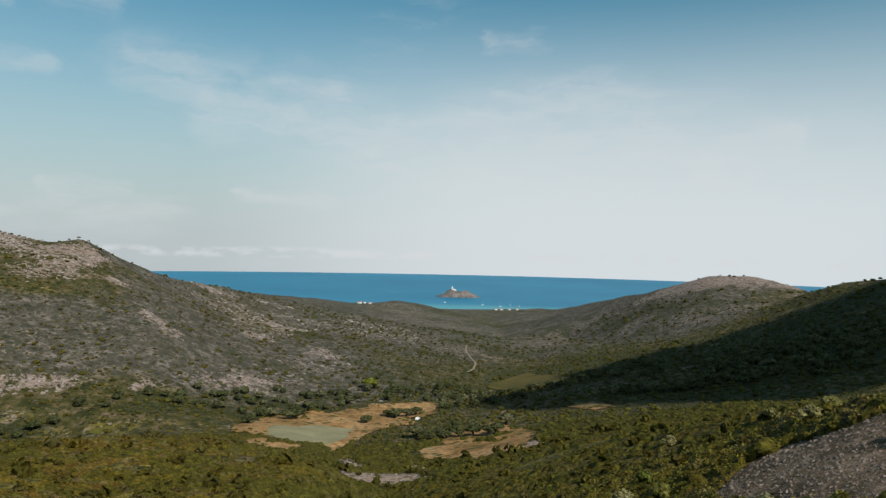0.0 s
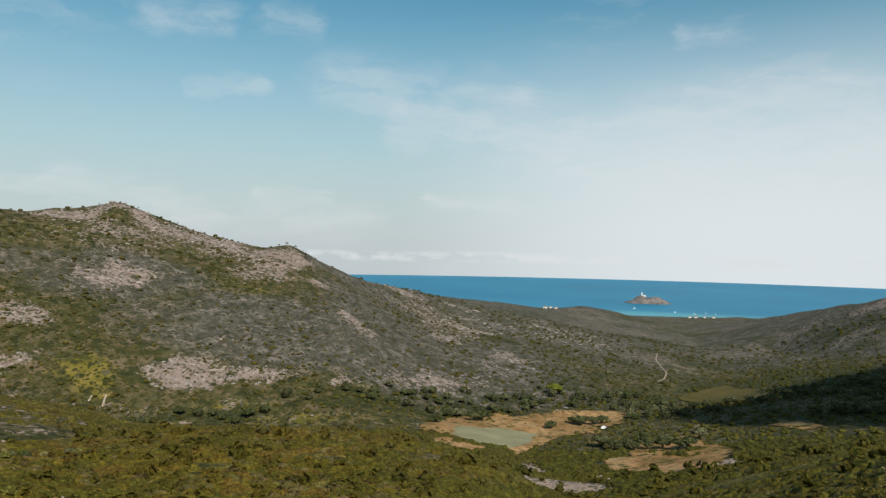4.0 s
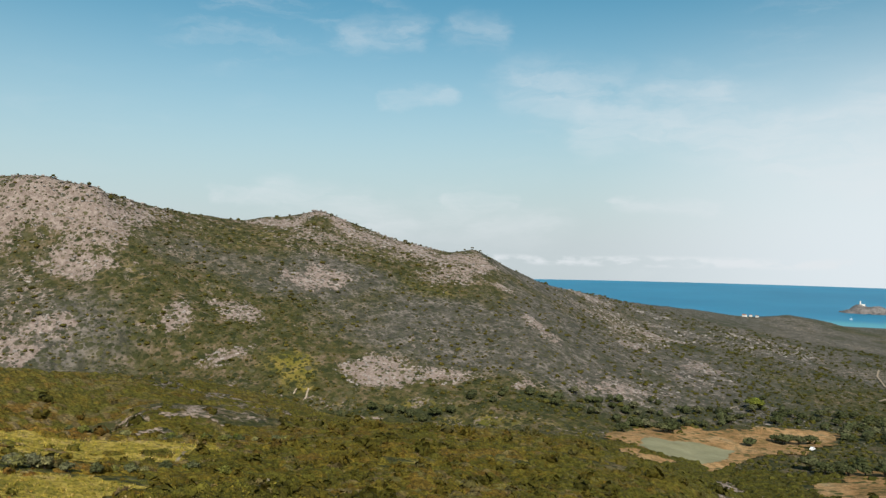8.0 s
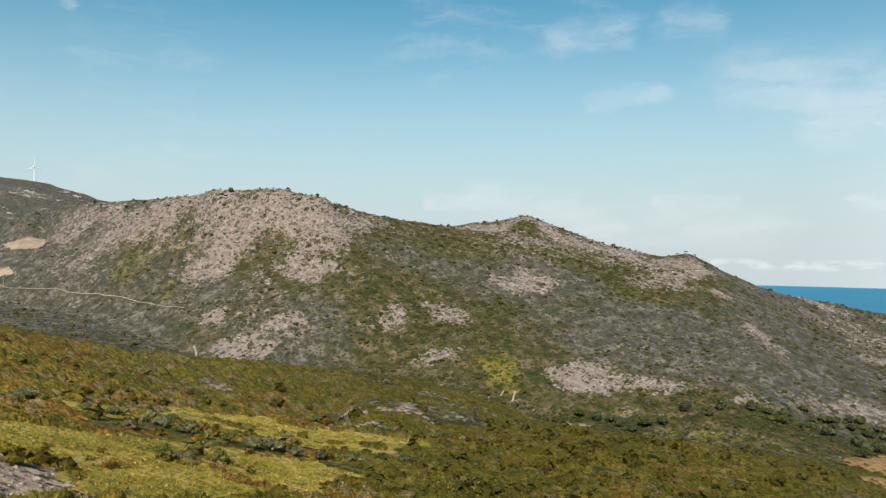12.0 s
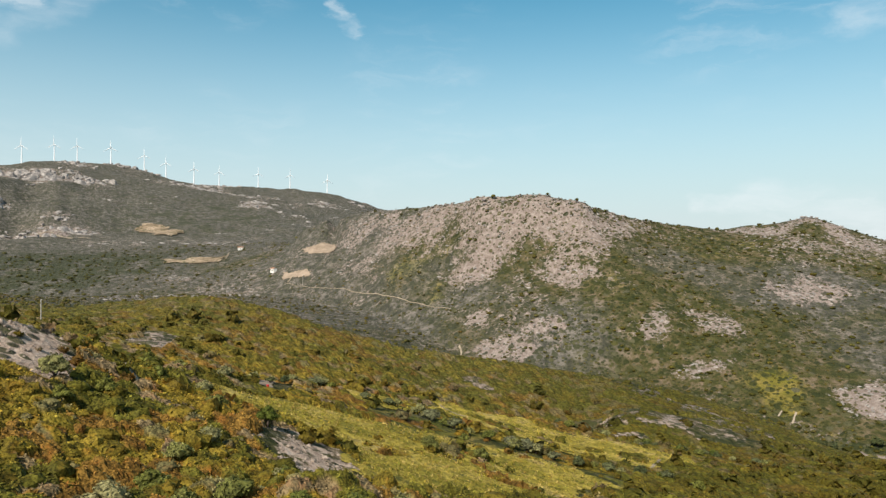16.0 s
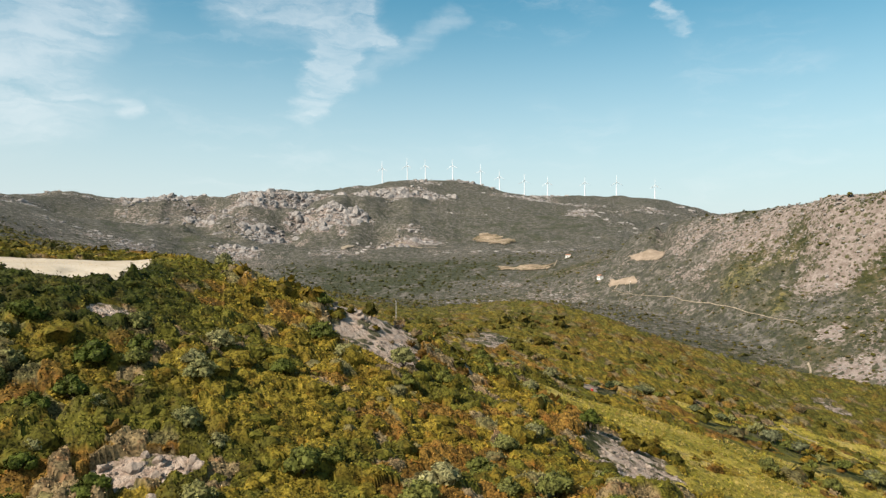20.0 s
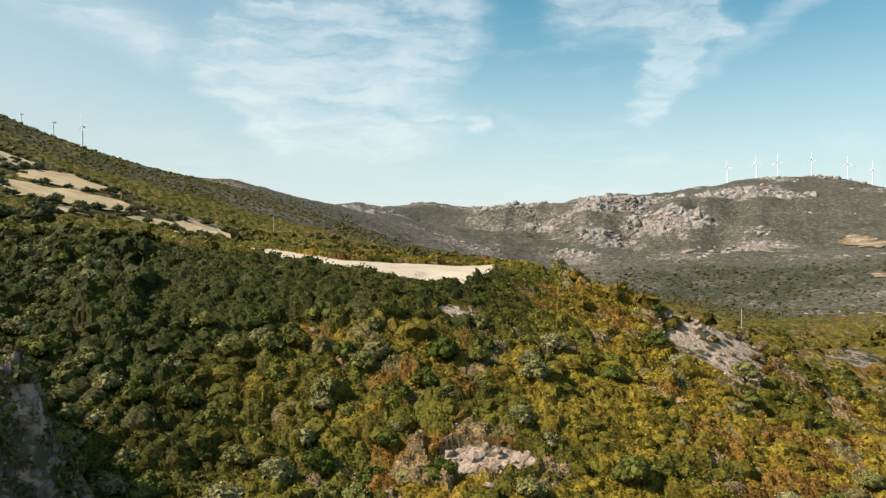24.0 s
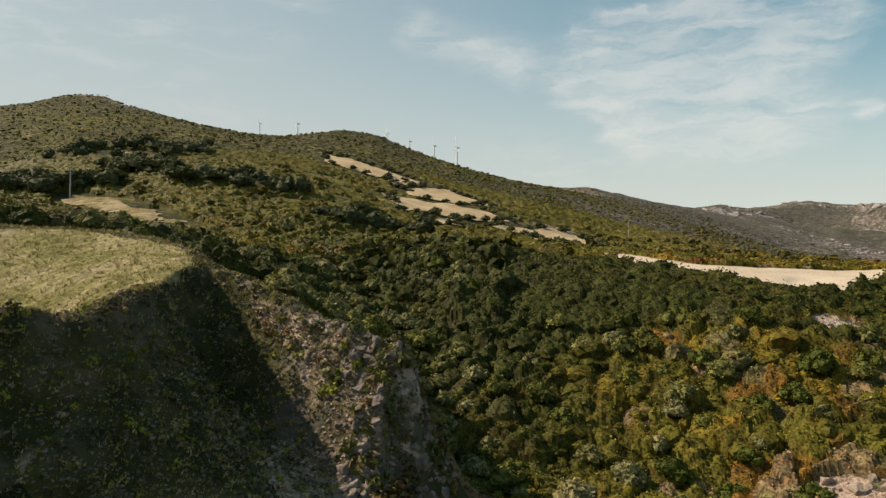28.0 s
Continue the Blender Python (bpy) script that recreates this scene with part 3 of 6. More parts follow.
def relief():
    """Heights on a log-polar sheet about the origin, spread between the landform lines."""
    z = None
    for na, nr, steps in ((180, 40, 500), (360, 80, 400), (720, 160, 300), (1440, 320, 160)):
        da, dl = 2 * math.pi / na, math.log(R1 / R0) / (nr - 1)
        known, total = np.zeros((na, nr)), np.zeros((na, nr))
        for pts in LANDFORMS.values():
            for (x0, y0, z0), (x1, y1, z1) in zip(pts, pts[1:]):
                a0, a1 = math.atan2(-x0, y0), math.atan2(-x1, y1)
                a1 = a0 + (a1 - a0 + math.pi) % (2 * math.pi) - math.pi
                l0, l1 = math.log(math.hypot(x0, y0) / R0), math.log(math.hypot(x1, y1) / R0)
                n = int(max(abs(a1 - a0) / da, abs(l1 - l0) / dl) * 2) + 2
                s = np.linspace(0, 1, n)
                i = np.rint((a0 + (a1 - a0) * s) / da).astype(int) % na
                j = np.clip(np.rint((l0 + (l1 - l0) * s) / dl).astype(int), 0, nr - 1)
                np.add.at(total, (i, j), z0 + (z1 - z0) * s)
                np.add.at(known, (i, j), 1)
        az = np.arange(na) * 360.0 / na
        az[az > 180] -= 360
        seaward = (az > -75) & (az < 60)
        rr = R0 * np.exp(dl * np.arange(nr))
        sea = seaward[:, None] & (rr > 2520)[None, :]
        total[sea], known[sea] = -6.0, 1
        total[:, 0], known[:, 0] = 200.0, 1
        rest = ~seaward[:, None] & (rr > 3600)[None, :]
        total[rest], known[rest] = 150.0, 1
        back = (az < -75) | (az > 195)
        for r, h in ((40.0, 207.0), (400.0, 255.0), (1500.0, 300.0)):
            j = int(round(math.log(r / R0) / dl))
            total[back, j], known[back, j] = h, 1
        fixed = known > 0
        value = np.where(fixed, total / np.maximum(known, 1), 0)
        if z is None:
            z = np.where(fixed, value, 200.0)
        else:
            z = np.repeat(np.repeat(z, 2, 0), 2, 1)
            z = np.where(fixed, value, z)
        wa, wl = 1 / da ** 2, 1 / dl ** 2
        wa = min(wa, 4 * wl)
        for _ in range(steps):
            up, down = np.roll(z, 1, 0), np.roll(z, -1, 0)
            left = np.concatenate((z[:, :1], z[:, :-1]), 1)
            right = np.concatenate((z[:, 1:], z[:, -1:]), 1)
            z = np.where(fixed, value, (wa * (up + down) + wl * (left + right)) / (2 * wa + 2 * wl))
    z = 0.6 * z + 0.2 * (np.roll(z, 1, 0) + np.roll(z, -1, 0))
    left = np.concatenate((z[:, :1], z[:, :-1]), 1)
    right = np.concatenate((z[:, 1:], z[:, -1:]), 1)
    return 0.8 * z + 0.1 * (left + right)


RELIEF = relief()


def height(x, y):
    """Height of the ground at plan points (arrays)."""
    x, y = np.asarray(x, float), np.asarray(y, float)
    na, nr = RELIEF.shape
    r = np.maximum(np.hypot(x, y), R0)
    u = (np.arctan2(-x, y) / (2 * math.pi) * na) % na
    v = np.clip(np.log(r / R0) / math.log(R1 / R0) * (nr - 1), 0, nr - 1.001)
    i, j = np.floor(u).astype(int) % na, np.floor(v).astype(int)
    fu, fv = u - np.floor(u), v - j
    k = (i + 1) % na
    z = (RELIEF[i, j] * (1 - fu) + RELIEF[k, j] * fu) * (1 - fv) + (RELIEF[i, j + 1] * (1 - fu) + RELIEF[k, j + 1] * fu) * fv
    amp = np.clip(r * 0.02, 0, 9) * np.clip((z + 3) / 25, 0.0, 1)
    z = z + amp * (fbm(x, y, 160, 5, 3) - 0.5) * 1.3 + np.minimum(amp, 1.6) * (fbm(x, y, 22, 4, 9) - 0.5)
    # crags and gullies of the high ground
    crag = np.clip((r - 1100) / 700, 0, 1) * np.clip((z - 120) / 120, 0, 1)
    near = np.clip((95 - r) / 40, 0, 1)
    a = np.degrees(np.arctan2(-x, y))
    face = np.clip((r - 24) / 8, 0, 1) * np.clip((78 - r) / 10, 0, 1) * np.clip((a - 142) / 3, 0, 1) * np.clip((161 - a) / 4, 0, 1)
    z = z + face * (1.5 * (0.4 - np.abs(2 * fbm(x, y, 9, 4, 14) - 1)) + 0.9 * (fbm(x, y, 2.2, 3, 16) - 0.5))
    z = z + near * (1.1 * (fbm(x, y, 6, 4, 13) - 0.5))
    steep = 1 + 2.6 * np.clip((a - 90) / 5, 0, 1) * np.clip((118 - a) / 5, 0, 1) * np.clip((395 - z) / 50, 0, 1)
    return z + steep * crag * (22 * (0.35 - np.abs(2 * fbm(x, y, 260, 5, 5) - 1)) + 9 * (0.4 - np.abs(2 * fbm(x, y, 90, 4, 6) - 1)))

# ---- ground cover: middle (east, north), half widths across and along the view of the valley, share ----
PATCHES = {}
PATCHES.setdefault("rock", []).extend([(-224, 564, 10, 22, 1), (-254, 435, 39, 13, 1), (-135, 528, 26, 30, 0.8), (-112, 649, 31, 60, 0.7), (-287, 935, 31, 98, 0.55), (-334, 660, 26, 12, 1), (-363, 625, 51, 37, 0.7), (-334, 583, 32, 18, 0.7), (432, 1070, 109, 51, 0.8), (268, 1016, 25, 44, 0.6), (-23, 297, 19, 23, 1), (-42, 349, 6, 17, 1), (42, 330, 11, 21, 1), (40.9, 80.6, 14.0, 16.2, 0.5), (49.3, 82.9, 7.1, 7.1, 0.5), (37.3, 90.3, 9.5, 14.3, 0.5), (-480, 291, 11, 7, 1), (-408, 484, 30, 16, 1)])
PATCHES.setdefault("rock", []).extend([(-407, 398, 20, 14, 1), (-279, 421, 38, 18, 1), (-428, 358, 9, 14, 0.8), (-467, 271, 17, 9, 1), (-372, 353, 30, 12, 0.8), (-520, 344, 15, 10, 1), (-486, 598, 30, 13, 1), (-415, 636, 54, 35, 0.8), (-156, 509, 38, 20, 0.55), (-191, 456, 8, 7, 1), (-192, 765, 31, 55, 0.5), (-705, 287, 42, 23, 0.9), (-635, 305, 50, 20, 1), (-575, 346, 47, 12, 1), (-542, 380, 47, 13, 1), (-541, 432, 33, 25, 0.9), (-576, 322, 46, 10, 1), (-610, 299, 32, 8, 0.9)])
PATCHES.setdefault("rock", []).extend([(-520, 371, 30, 12, 0.8), (-754, 255, 37, 17, 0.9), (-779, 232, 32, 16, 0.8), (-537, 335, 25, 8, 0.8), (-505, 349, 12, 8, 1), (-524, 260, 14, 12, 1), (-477, 293, 10, 7, 1), (-482, 260, 26, 12, 1), (-428, 361, 8, 12, 0.8), (-375, 356, 24, 12, 0.8), (-709, 62, 28, 71, 0.8), (-293, 13, 9, 15, 0.7), (-284, 64, 7, 8, 0.7), (-287, 147, 13, 11, 0.7), (-101.4, 25.1, 9.0, 13.4, 0.9), (-121.8, -12.9, 6.7, 49.1, 1), (-101.9, -18.9, 5.7, 3.5, 0.8), (-105.4, 27.6, 7.7, 20.3, 0.8)])
PATCHES.setdefault("rock", []).extend([(-277, 7, 11, 17, 0.7), (-1634, -273, 58, 81, 1.4), (-1524, -429, 62, 50, 1.4), (-1832, -473, 104, 50, 1.3), (-1901, -385, 46, 66, 1.3), (-1944, -210, 92, 76, 1.2), (-1959, -89, 77, 47, 1.1), (-1466, -129, 92, 41, 1.3), (-1302, -429, 64, 57, 1), (-1784, 295, 50, 69, 1.3), (-2372, 263, 56, 86, 1.1), (-694, 287, 88, 32, 0.9), (-1865, -764, 126, 107, 0.8), (-62.1, -26.3, 5.1, 2.5, 1), (-101.5, -18.7, 3.3, 3.0, 0.8), (-124.9, -11.4, 5.4, 50.4, 1), (-110.6, 28.0, 7.2, 18.4, 0.8), (-1381, 3, 76, 89, 0.5)])
PATCHES.setdefault("rock", []).extend([(-84.7, -42.2, 2.4, 2.3, 1), (-1475, -439, 109, 114, 0.8), (-816, -805, 54, 115, 0.8), (-678, -850, 13, 109, 1), (-1235, -860, 29, 110, 1), (-205, -220, 12, 14, 0.8), (-99, -691, 30, 21, 1), (-22.5, -44.2, 2.0, 21.0, 0.5), (-25.7, -41.5, 1.6, 20.6, 0.7), (-137, -667, 32, 35, 0.6)])
PATCHES.setdefault("green", []).extend([(-330, 386, 30, 30, 0.7), (-442, 293, 25, 14, 0.7), (-128.3, 92.8, 32.2, 39.6, 1), (-176.3, 108.7, 19.4, 20.9, 1), (-143, 202, 39, 41, 0.7), (-103, 256, 33, 73, 0.6), (-131.1, 51.2, 24.2, 26.6, 1), (-140.3, 29.6, 10.1, 20.9, 1), (-444, 301, 25, 10, 0.7), (-313, 75, 35, 129, 0.7), (-137.1, 100.9, 20.0, 19.4, 1), (-641, 264, 54, 16, 0.6), (-267, 196, 52, 18, 0.5), (-92.8, -13.0, 14.7, 20.9, 0.4), (-92.6, 6.2, 14.6, 20.4, 0.35), (-333, 386, 24, 22, 1), (-136, 215, 60, 42, 0.6), (-440, 298, 17, 15, 1)])
PATCHES.setdefault("green", []).extend([(-157.6, 76.8, 34.3, 34.2, 1), (46, 225, 47, 74, 0.8), (88, 673, 37, 51, 0.8), (124, 307, 66, 104, 0.7), (-252, 502, 66, 54, 0.5), (-80, 761, 48, 89, 0.5), (-68.7, -36.9, 31.2, 10.8, 0.4), (-89.5, -18.0, 18.1, 17.2, 0.45), (-125, -254, 56, 115, 0.9), (-66, -274, 56, 114, 0.7), (-111.4, -180.1, 33.6, 85.8, 0.6), (-77, -560, 89, 83, 0.6), (-107, -238, 29, 94, 0.8), (-122, -341, 29, 93, 0.7), (-65.3, -44.5, 15.9, 10.0, 0.4), (-46, -492, 58, 80, 0.5)])
# wood patches; on the eastern hill they also carry the cloud's shade as colour
PATCHES.setdefault("wood", []).extend([(-65, -382, 43, 21, 1), (-76, -228, 23, 13, 0.9), (-20, -240, 29, 18, 0.9), (-74.5, -138.8, 18.8, 18.2, 0.9), (-154, 449, 78, 16, 1), (-94, 530, 38, 17, 1), (4, 378, 27, 28, 0.8), (143, 685, 116, 136, 1), (165, 451, 83, 32, 1), (269, 540, 90, 138, 1), (355, 616, 45, 57, 1), (-44, 661, 62, 57, 0.6), (126, 345, 44, 41, 1), (-243, 386, 46, 5, 1), (-116, 494, 64, 10, 1), (-68.3, -97.9, 24.8, 33.4, 1), (-64.9, -70.6, 15.4, 7.6, 0.8), (-91.6, -165.1, 22.5, 10.0, 1)])
PATCHES.setdefault("wood", []).extend([(-84, -370, 36, 32, 1), (-63, -306, 15, 42, 1), (-74.2, -162.0, 12.7, 13.0, 1), (-63.1, -94.2, 10.9, 11.3, 0.8), (-1095, -101, 224, 175, 0.8), (-1380, -565, 175, 181, 0.5), (-1628, 168, 256, 301, 0.5)])
PATCHES.setdefault("dry", []).extend([(-132, 1254, 296, 505, 1), (-285, 744, 94, 77, 0.7), (205, 1206, 211, 359, 1), (312, 958, 135, 155, 1), (-26, 963, 113, 237, 0.8), (432, 1070, 136, 57, 1), (-232, 518, 142, 64, 1), (-148, 626, 141, 155, 1), (-423, 471, 109, 43, 0.8), (-317, 486, 91, 39, 0.6), (-295, 734, 93, 53, 1), (-510, 249, 111, 129, 0.6), (-291, 471, 87, 44, 0.7), (-627, 257, 106, 28, 0.6), (42.7, 84.2, 16.9, 39.2, 1), (37.3, 90.3, 11.1, 18.7, 1), (-1380, -565, 467, 597, 0.7), (-1634, -22, 384, 421, 0.6)])
PATCHES.setdefault("dry", []).extend([(-1043, -628, 191, 487, 0.8), (-416, -318, 144, 211, 0.8), (-21.6, -42.2, 4.7, 20.1, 0.8)])

PATCHES["rock"].extend([(-1603, -264, 60, 60, 1.5), (-1503, -413, 56, 55, 1.5), (-1746, -509, 60, 60, 1.5), (-1832, -443, 46, 50, 1.4), (-1913, -369, 40, 45, 1.3), (-1653, -359, 26, 40, 1.4), (-1915, -201, 75, 35, 1.2), (-1561, -533, 38, 40, 1.2), (-1277, -382, 41, 40, 1.1), (-1591, -591, 33, 35, 1.1), (-1864, 328, 37, 30, 1.2)])
PATCHES["rock"].extend([(-498, 566, 30, 16, 1.1), (-485, 595, 20, 16, 1.1), (-443, 610, 30, 18, 1.1), (-402, 622, 30, 18, 1.1), (-364, 626, 24, 18, 1), (-329, 651, 18, 18, 1.1), (-335, 608, 24, 18, 0.8), (-292, 620, 24, 16, 0.8), (-604, 311, 44, 26, 1.1), (-579, 344, 48, 24, 1.1), (-549, 367, 38, 22, 1.1), (-584, 310, 38, 18, 1.1), (-528, 384, 22, 18, 1.1), (-188, 815, 28, 40, 0.9), (-193, 718, 20, 30, 0.9), (-112, 695, 24, 40, 0.9), (-289, 892, 30, 50, 0.9), (-479, 258, 30, 12, 1)])
PATCHES["rock"].extend([(440, 1090, 95, 45, 1.2), (380, 1150, 60, 60, 1.0), (500, 1040, 50, 40, 1.1)])

# ---- outlines of fields and lines of dirt tracks (east, north) ----
FIELDS = []
FIELDS.append(("hay", [(-108.4, -103.0), (-103.9, -80.7), (-106.3, -71.4), (-112.3, -65.7), (-122.5, -52.4), (-111.7, -48.1), (-96.2, -45.3), (-90.5, -52.7), (-89.9, -60.2), (-90.4, -74.5)]))
FIELDS.append(("brow", [(1.6, -66.3), (-1.4, -35.9), (-6.7, -48.9), (-9.9, -43.1), (-14.0, -50.9), (-15.9, -56.6), (-15.1, -65.9), (-12.5, -73.1), (-8.4, -80.5), (2.1, -86.6)]))
# outline of the spur's sunlit part, laid as a paler sheet
FIELDS.append(("scree", [(-17.3, -53.5), (-19.0, -45.9), (-21.1, -41.2), (-22.7, -36.5), (-22.4, -35.2), (-21.4, -34.3), (-20.2, -32.9), (-13.2, -33.8), (-15.6, -39.2), (-19.1, -37.9), (-18.7, -41.3), (-18.1, -45.8)]))
FIELDS.append(("gravel", [(56.0, 85.0), (49.8, 90.8), (46.9, 99.7), (41.0, 100.8), (31.8, 91.0), (35.4, 54.2)]))
FIELDS.append(("terrace", [(-179.1, -386.4), (-188.1, -371.4), (-194.3, -339.2), (-202.7, -313.2), (-195.1, -303.8), (-175.0, -316.2), (-164.5, -342.9)]))
FIELDS.append(("terrace", [(-183.8, -320.4), (-193.3, -316.9), (-190.7, -304.6), (-176.5, -294.4)]))
FIELDS.append(("terrace", [(-179.7, -292.1), (-208.7, -303.2), (-209.4, -269.5), (-208.4, -261.3), (-185.6, -255.8), (-171.2, -271.3)]))
FIELDS.append(("terrace", [(-147.8, -259.8), (-179.6, -260.8), (-192.6, -243.8), (-190.8, -225.2), (-156.9, -212.2), (-127.7, -209.9)]))
FIELDS.append(("terrace", [(-129.0, -196.4), (-150.7, -208.7), (-141.6, -194.3), (-123.1, -184.1)]))
FIELDS.append(("terrace", [(-156.4, -203.8), (-200.9, -215.9), (-212.1, -212.5), (-195.5, -177.0), (-150.0, -154.9), (-169.2, -194.9)]))
FIELDS.append(("pasture", [(-26.3, -233.2), (-37.0, -216.3), (-39.1, -190.0), (-44.3, -167.4), (-37.9, -166.5), (-32.1, -179.8), (-27.0, -205.1)]))
FIELDS.append(("pasture", [(-64.1, -382.8), (-77.7, -366.2), (-74.8, -350.2), (-63.1, -369.6)]))
FIELDS.append(("stubble", [(-169.2, 26.4), (-177.6, 35.6), (-160.7, 31.5), (-165.2, 26.6)]))
FIELDS.append(("valley", [(-124.5, 425.3), (-106.6, 473.9), (-58.8, 514.6), (-2.0, 555.3), (-3.9, 481.2), (-48.2, 419.4), (-65.2, 364.3), (-82.2, 338.5), (-103.6, 357.1)]))
FIELDS.append(("valley", [(1.4, 421.2), (25.1, 429.7), (46.7, 385.4), (40.6, 347.9), (22.3, 341.0), (4.1, 378.4)]))
FIELDS.append(("valley", [(4.7, 425.0), (27.6, 417.4), (48.9, 379.3), (38.6, 331.6), (15.6, 318.4), (-7.4, 349.1), (-18.9, 370.8), (-1.9, 383.2)]))
FIELDS.append(("reed", [(-103.6, 415.2), (-79.2, 445.1), (-54.2, 441.7), (-59.6, 406.4), (-79.4, 377.3), (-96.3, 385.2)]))
FIELDS.append(("meadow", [(38.9, 651.6), (84.9, 738.6), (108.9, 642.4), (94.8, 587.0), (66.4, 621.6)]))
FIELDS.append(("valley", [(79.2, 458.8), (97.3, 450.6), (109.6, 429.5), (91.3, 423.3)]))
FIELDS.append(("stubble", [(-810.5, 167.2), (-778.7, 186.0), (-762.2, 179.6), (-786.7, 165.5)]))
FIELDS.append(("stubble", [(-843.3, 197.7), (-827.4, 226.3), (-774.8, 214.6), (-809.0, 199.8)]))
FIELDS.append(("quarry", [(-1535.9, 29.9), (-1571.1, 70.2), (-1526.8, 96.3), (-1377.2, 76.9), (-1399.9, 37.4)]))
FIELDS.append(("quarry", [(-1099.8, 57.7), (-1027.2, 126.9), (-971.9, 120.2), (-1041.7, 62.3)]))
FIELDS.append(("grass", [(-146.3, 11.5), (-144.1, 21.3), (-151.0, 39.2), (-152.8, 59.5), (-149.0, 79.0), (-142.9, 97.5), (-130.5, 101.8), (-107.2, 57.0), (-109.5, 47.9), (-119.6, 37.3), (-127.2, 26.9), (-132.6, 17.6)]))
FIELDS.append(("grass", [(-190.7, 55.8), (-200.2, 86.8), (-200.9, 116.1), (-190.5, 150.3), (-177.7, 171.4), (-171.3, 195.9), (-159.5, 182.4), (-155.9, 132.0), (-167.1, 105.1), (-175.1, 76.1), (-180.1, 55.8)]))
FIELDS.append(("grass", [(-151.9, 46.7), (-148.0, 60.5), (-141.4, 74.9), (-122.0, 82.4), (-84.4, 65.6), (-100.3, 30.8)]))
FIELDS.append(("grass", [(-270.9, 97.7), (-267.5, 130.6), (-194.5, 121.4), (-174.4, 140.0), (-163.6, 148.8), (-158.3, 127.1), (-172.3, 107.5), (-191.4, 85.6)]))
TRACKS = []
TRACKS.append((11.0, [(-1371, -225), (-1410, -205), (-1450, -172), (-1455, -129), (-1425, -90), (-1388, -53)]))
TRACKS.append((2.2, [(31.9, 957.7), (27.7, 879.0), (31.2, 824.5), (35.1, 770.1), (30.9, 727.7), (24.5, 711.0)]))
TRACKS.append((2.0, [(-997.3, 127.1), (-1043.3, 136.9), (-1040.0, 160.6), (-991.6, 204.2)]))
TRACKS.append((0.8, [(-773.3, 159.6), (-753.9, 167.9), (-700.2, 202.5), (-651.9, 222.2), (-602.2, 237.4), (-558.3, 256.0)]))
TRACKS.append((2.2, [(-771.6, 162.4), (-780.0, 170.4)]))
TRACKS.append((2.0, [(-478.2, 225.0), (-497.4, 237.7), (-508.1, 240.9)]))
TRACKS.append((1.2, [(-237.3, 0.3), (-129.1, 1.3), (-126.3, 2.5), (-120.5, 2.7)]))
TRACKS.append((1.2, [(-249.4, -4.1), (-248.0, -2.4)]))
TRACKS.append((1.6, [(-201.0, 89.1), (-194.7, 89.9), (-190.7, 93.5)]))
TRACKS.append((1.6, [(-155.7, 131.3), (-165.6, 142.1), (-173.0, 149.6)]))
TRACKS.append((1.4, [(-127.9, 136.9), (-122.8, 130.5), (-112.0, 120.7)]))
TRACKS.append((1.4, [(-312.7, 360.0), (-314.4, 364.7)]))
TRACKS.append((1.6, [(-304.3, 361.2), (-308.6, 369.6)]))
TRACKS.append((1.3, [(-75.2, 552.1), (-73.6, 566.5), (-70.6, 571.6)]))
TRACKS.append((2.5, [(-1443.3, -201.1), (-1471.3, -135.6), (-1446.3, -53.7)]))

# ---- masts and small things far off (east, north) ----
TURBINES = [(-2205, -244), (-2305, -175), (-2341, -119), (-2376, -31), (-2400, 62), (-2413, 125), (-2353, 203), (-2405, 284), (-2269, 384), (-2479, 527), (-2187, 580), (-932, -1617), (-1033, -1671), (-1079, -1619), (-1091, -1529), (-667, -1827), (-756, -1786)]
POLES = [(-298.3, -26.3), (-225.2, -195.0), (-751.5, 174.0), (-27.7, -227.9)]
HOUSES = [(-822, 157), (-191, 1654), (-202, 1874), (-180, 1792), (171, 2287), (189, 2289), (214, 2290), (238, 2278), (-1063, 156)]
HEDGE_LINES = [[(-169.1, 27.1), (-180.1, 39.9), (-189.9, 54.4), (-180.9, 67.3), (-172.1, 73.5)], [(-176.9, 72.2), (-165.5, 80.1), (-153.9, 85.1), (-148.6, 96.2), (-146.8, 113.3), (-140.7, 127.7), (-132.3, 130.6)], [(-208.4, 134.7), (-196.9, 154.1), (-188.4, 183.1), (-170.4, 202.2)]]


def mesh_data(name, verts, faces, material, smooth=True, tint=None):
    """A mesh from arrays; faces is an (n, k) array or a list of such arrays. tint: a colour for each vertex."""
    me = bpy.data.meshes.new(name)
    verts = np.asarray(verts, np.float32)
    blocks = faces if isinstance(faces, list) else [faces]
    sizes = np.concatenate([np.full(len(b), b.shape[1], np.int64) for b in blocks])
    loops = np.concatenate([b.ravel() for b in blocks]).astype(np.int32)
    me.vertices.add(len(verts))
    me.vertices.foreach_set("co", verts.ravel())
    me.loops.add(len(loops))
    me.loops.foreach_set("vertex_index", loops)
    me.polygons.add(len(sizes))
    me.polygons.foreach_set("loop_start", (np.cumsum(sizes) - sizes).astype(np.int32))
    me.update(calc_edges=True)
    me.polygons.foreach_set("use_smooth", np.full(len(me.polygons), smooth))
    if tint is not None:
        layer = me.color_attributes.new("tint", "FLOAT_COLOR", "POINT")
        layer.data.foreach_set("color", np.concatenate((tint, np.ones((len(verts), 1))), 1).astype(np.float32).ravel())
    me.materials.append(material)
    return me


def mesh_object(name, verts, faces, material, parent=None, smooth=True, tint=None):
    ob = new(name, mesh_data(name, verts, faces, material, smooth, tint))
    ob.parent = parent
    return ob


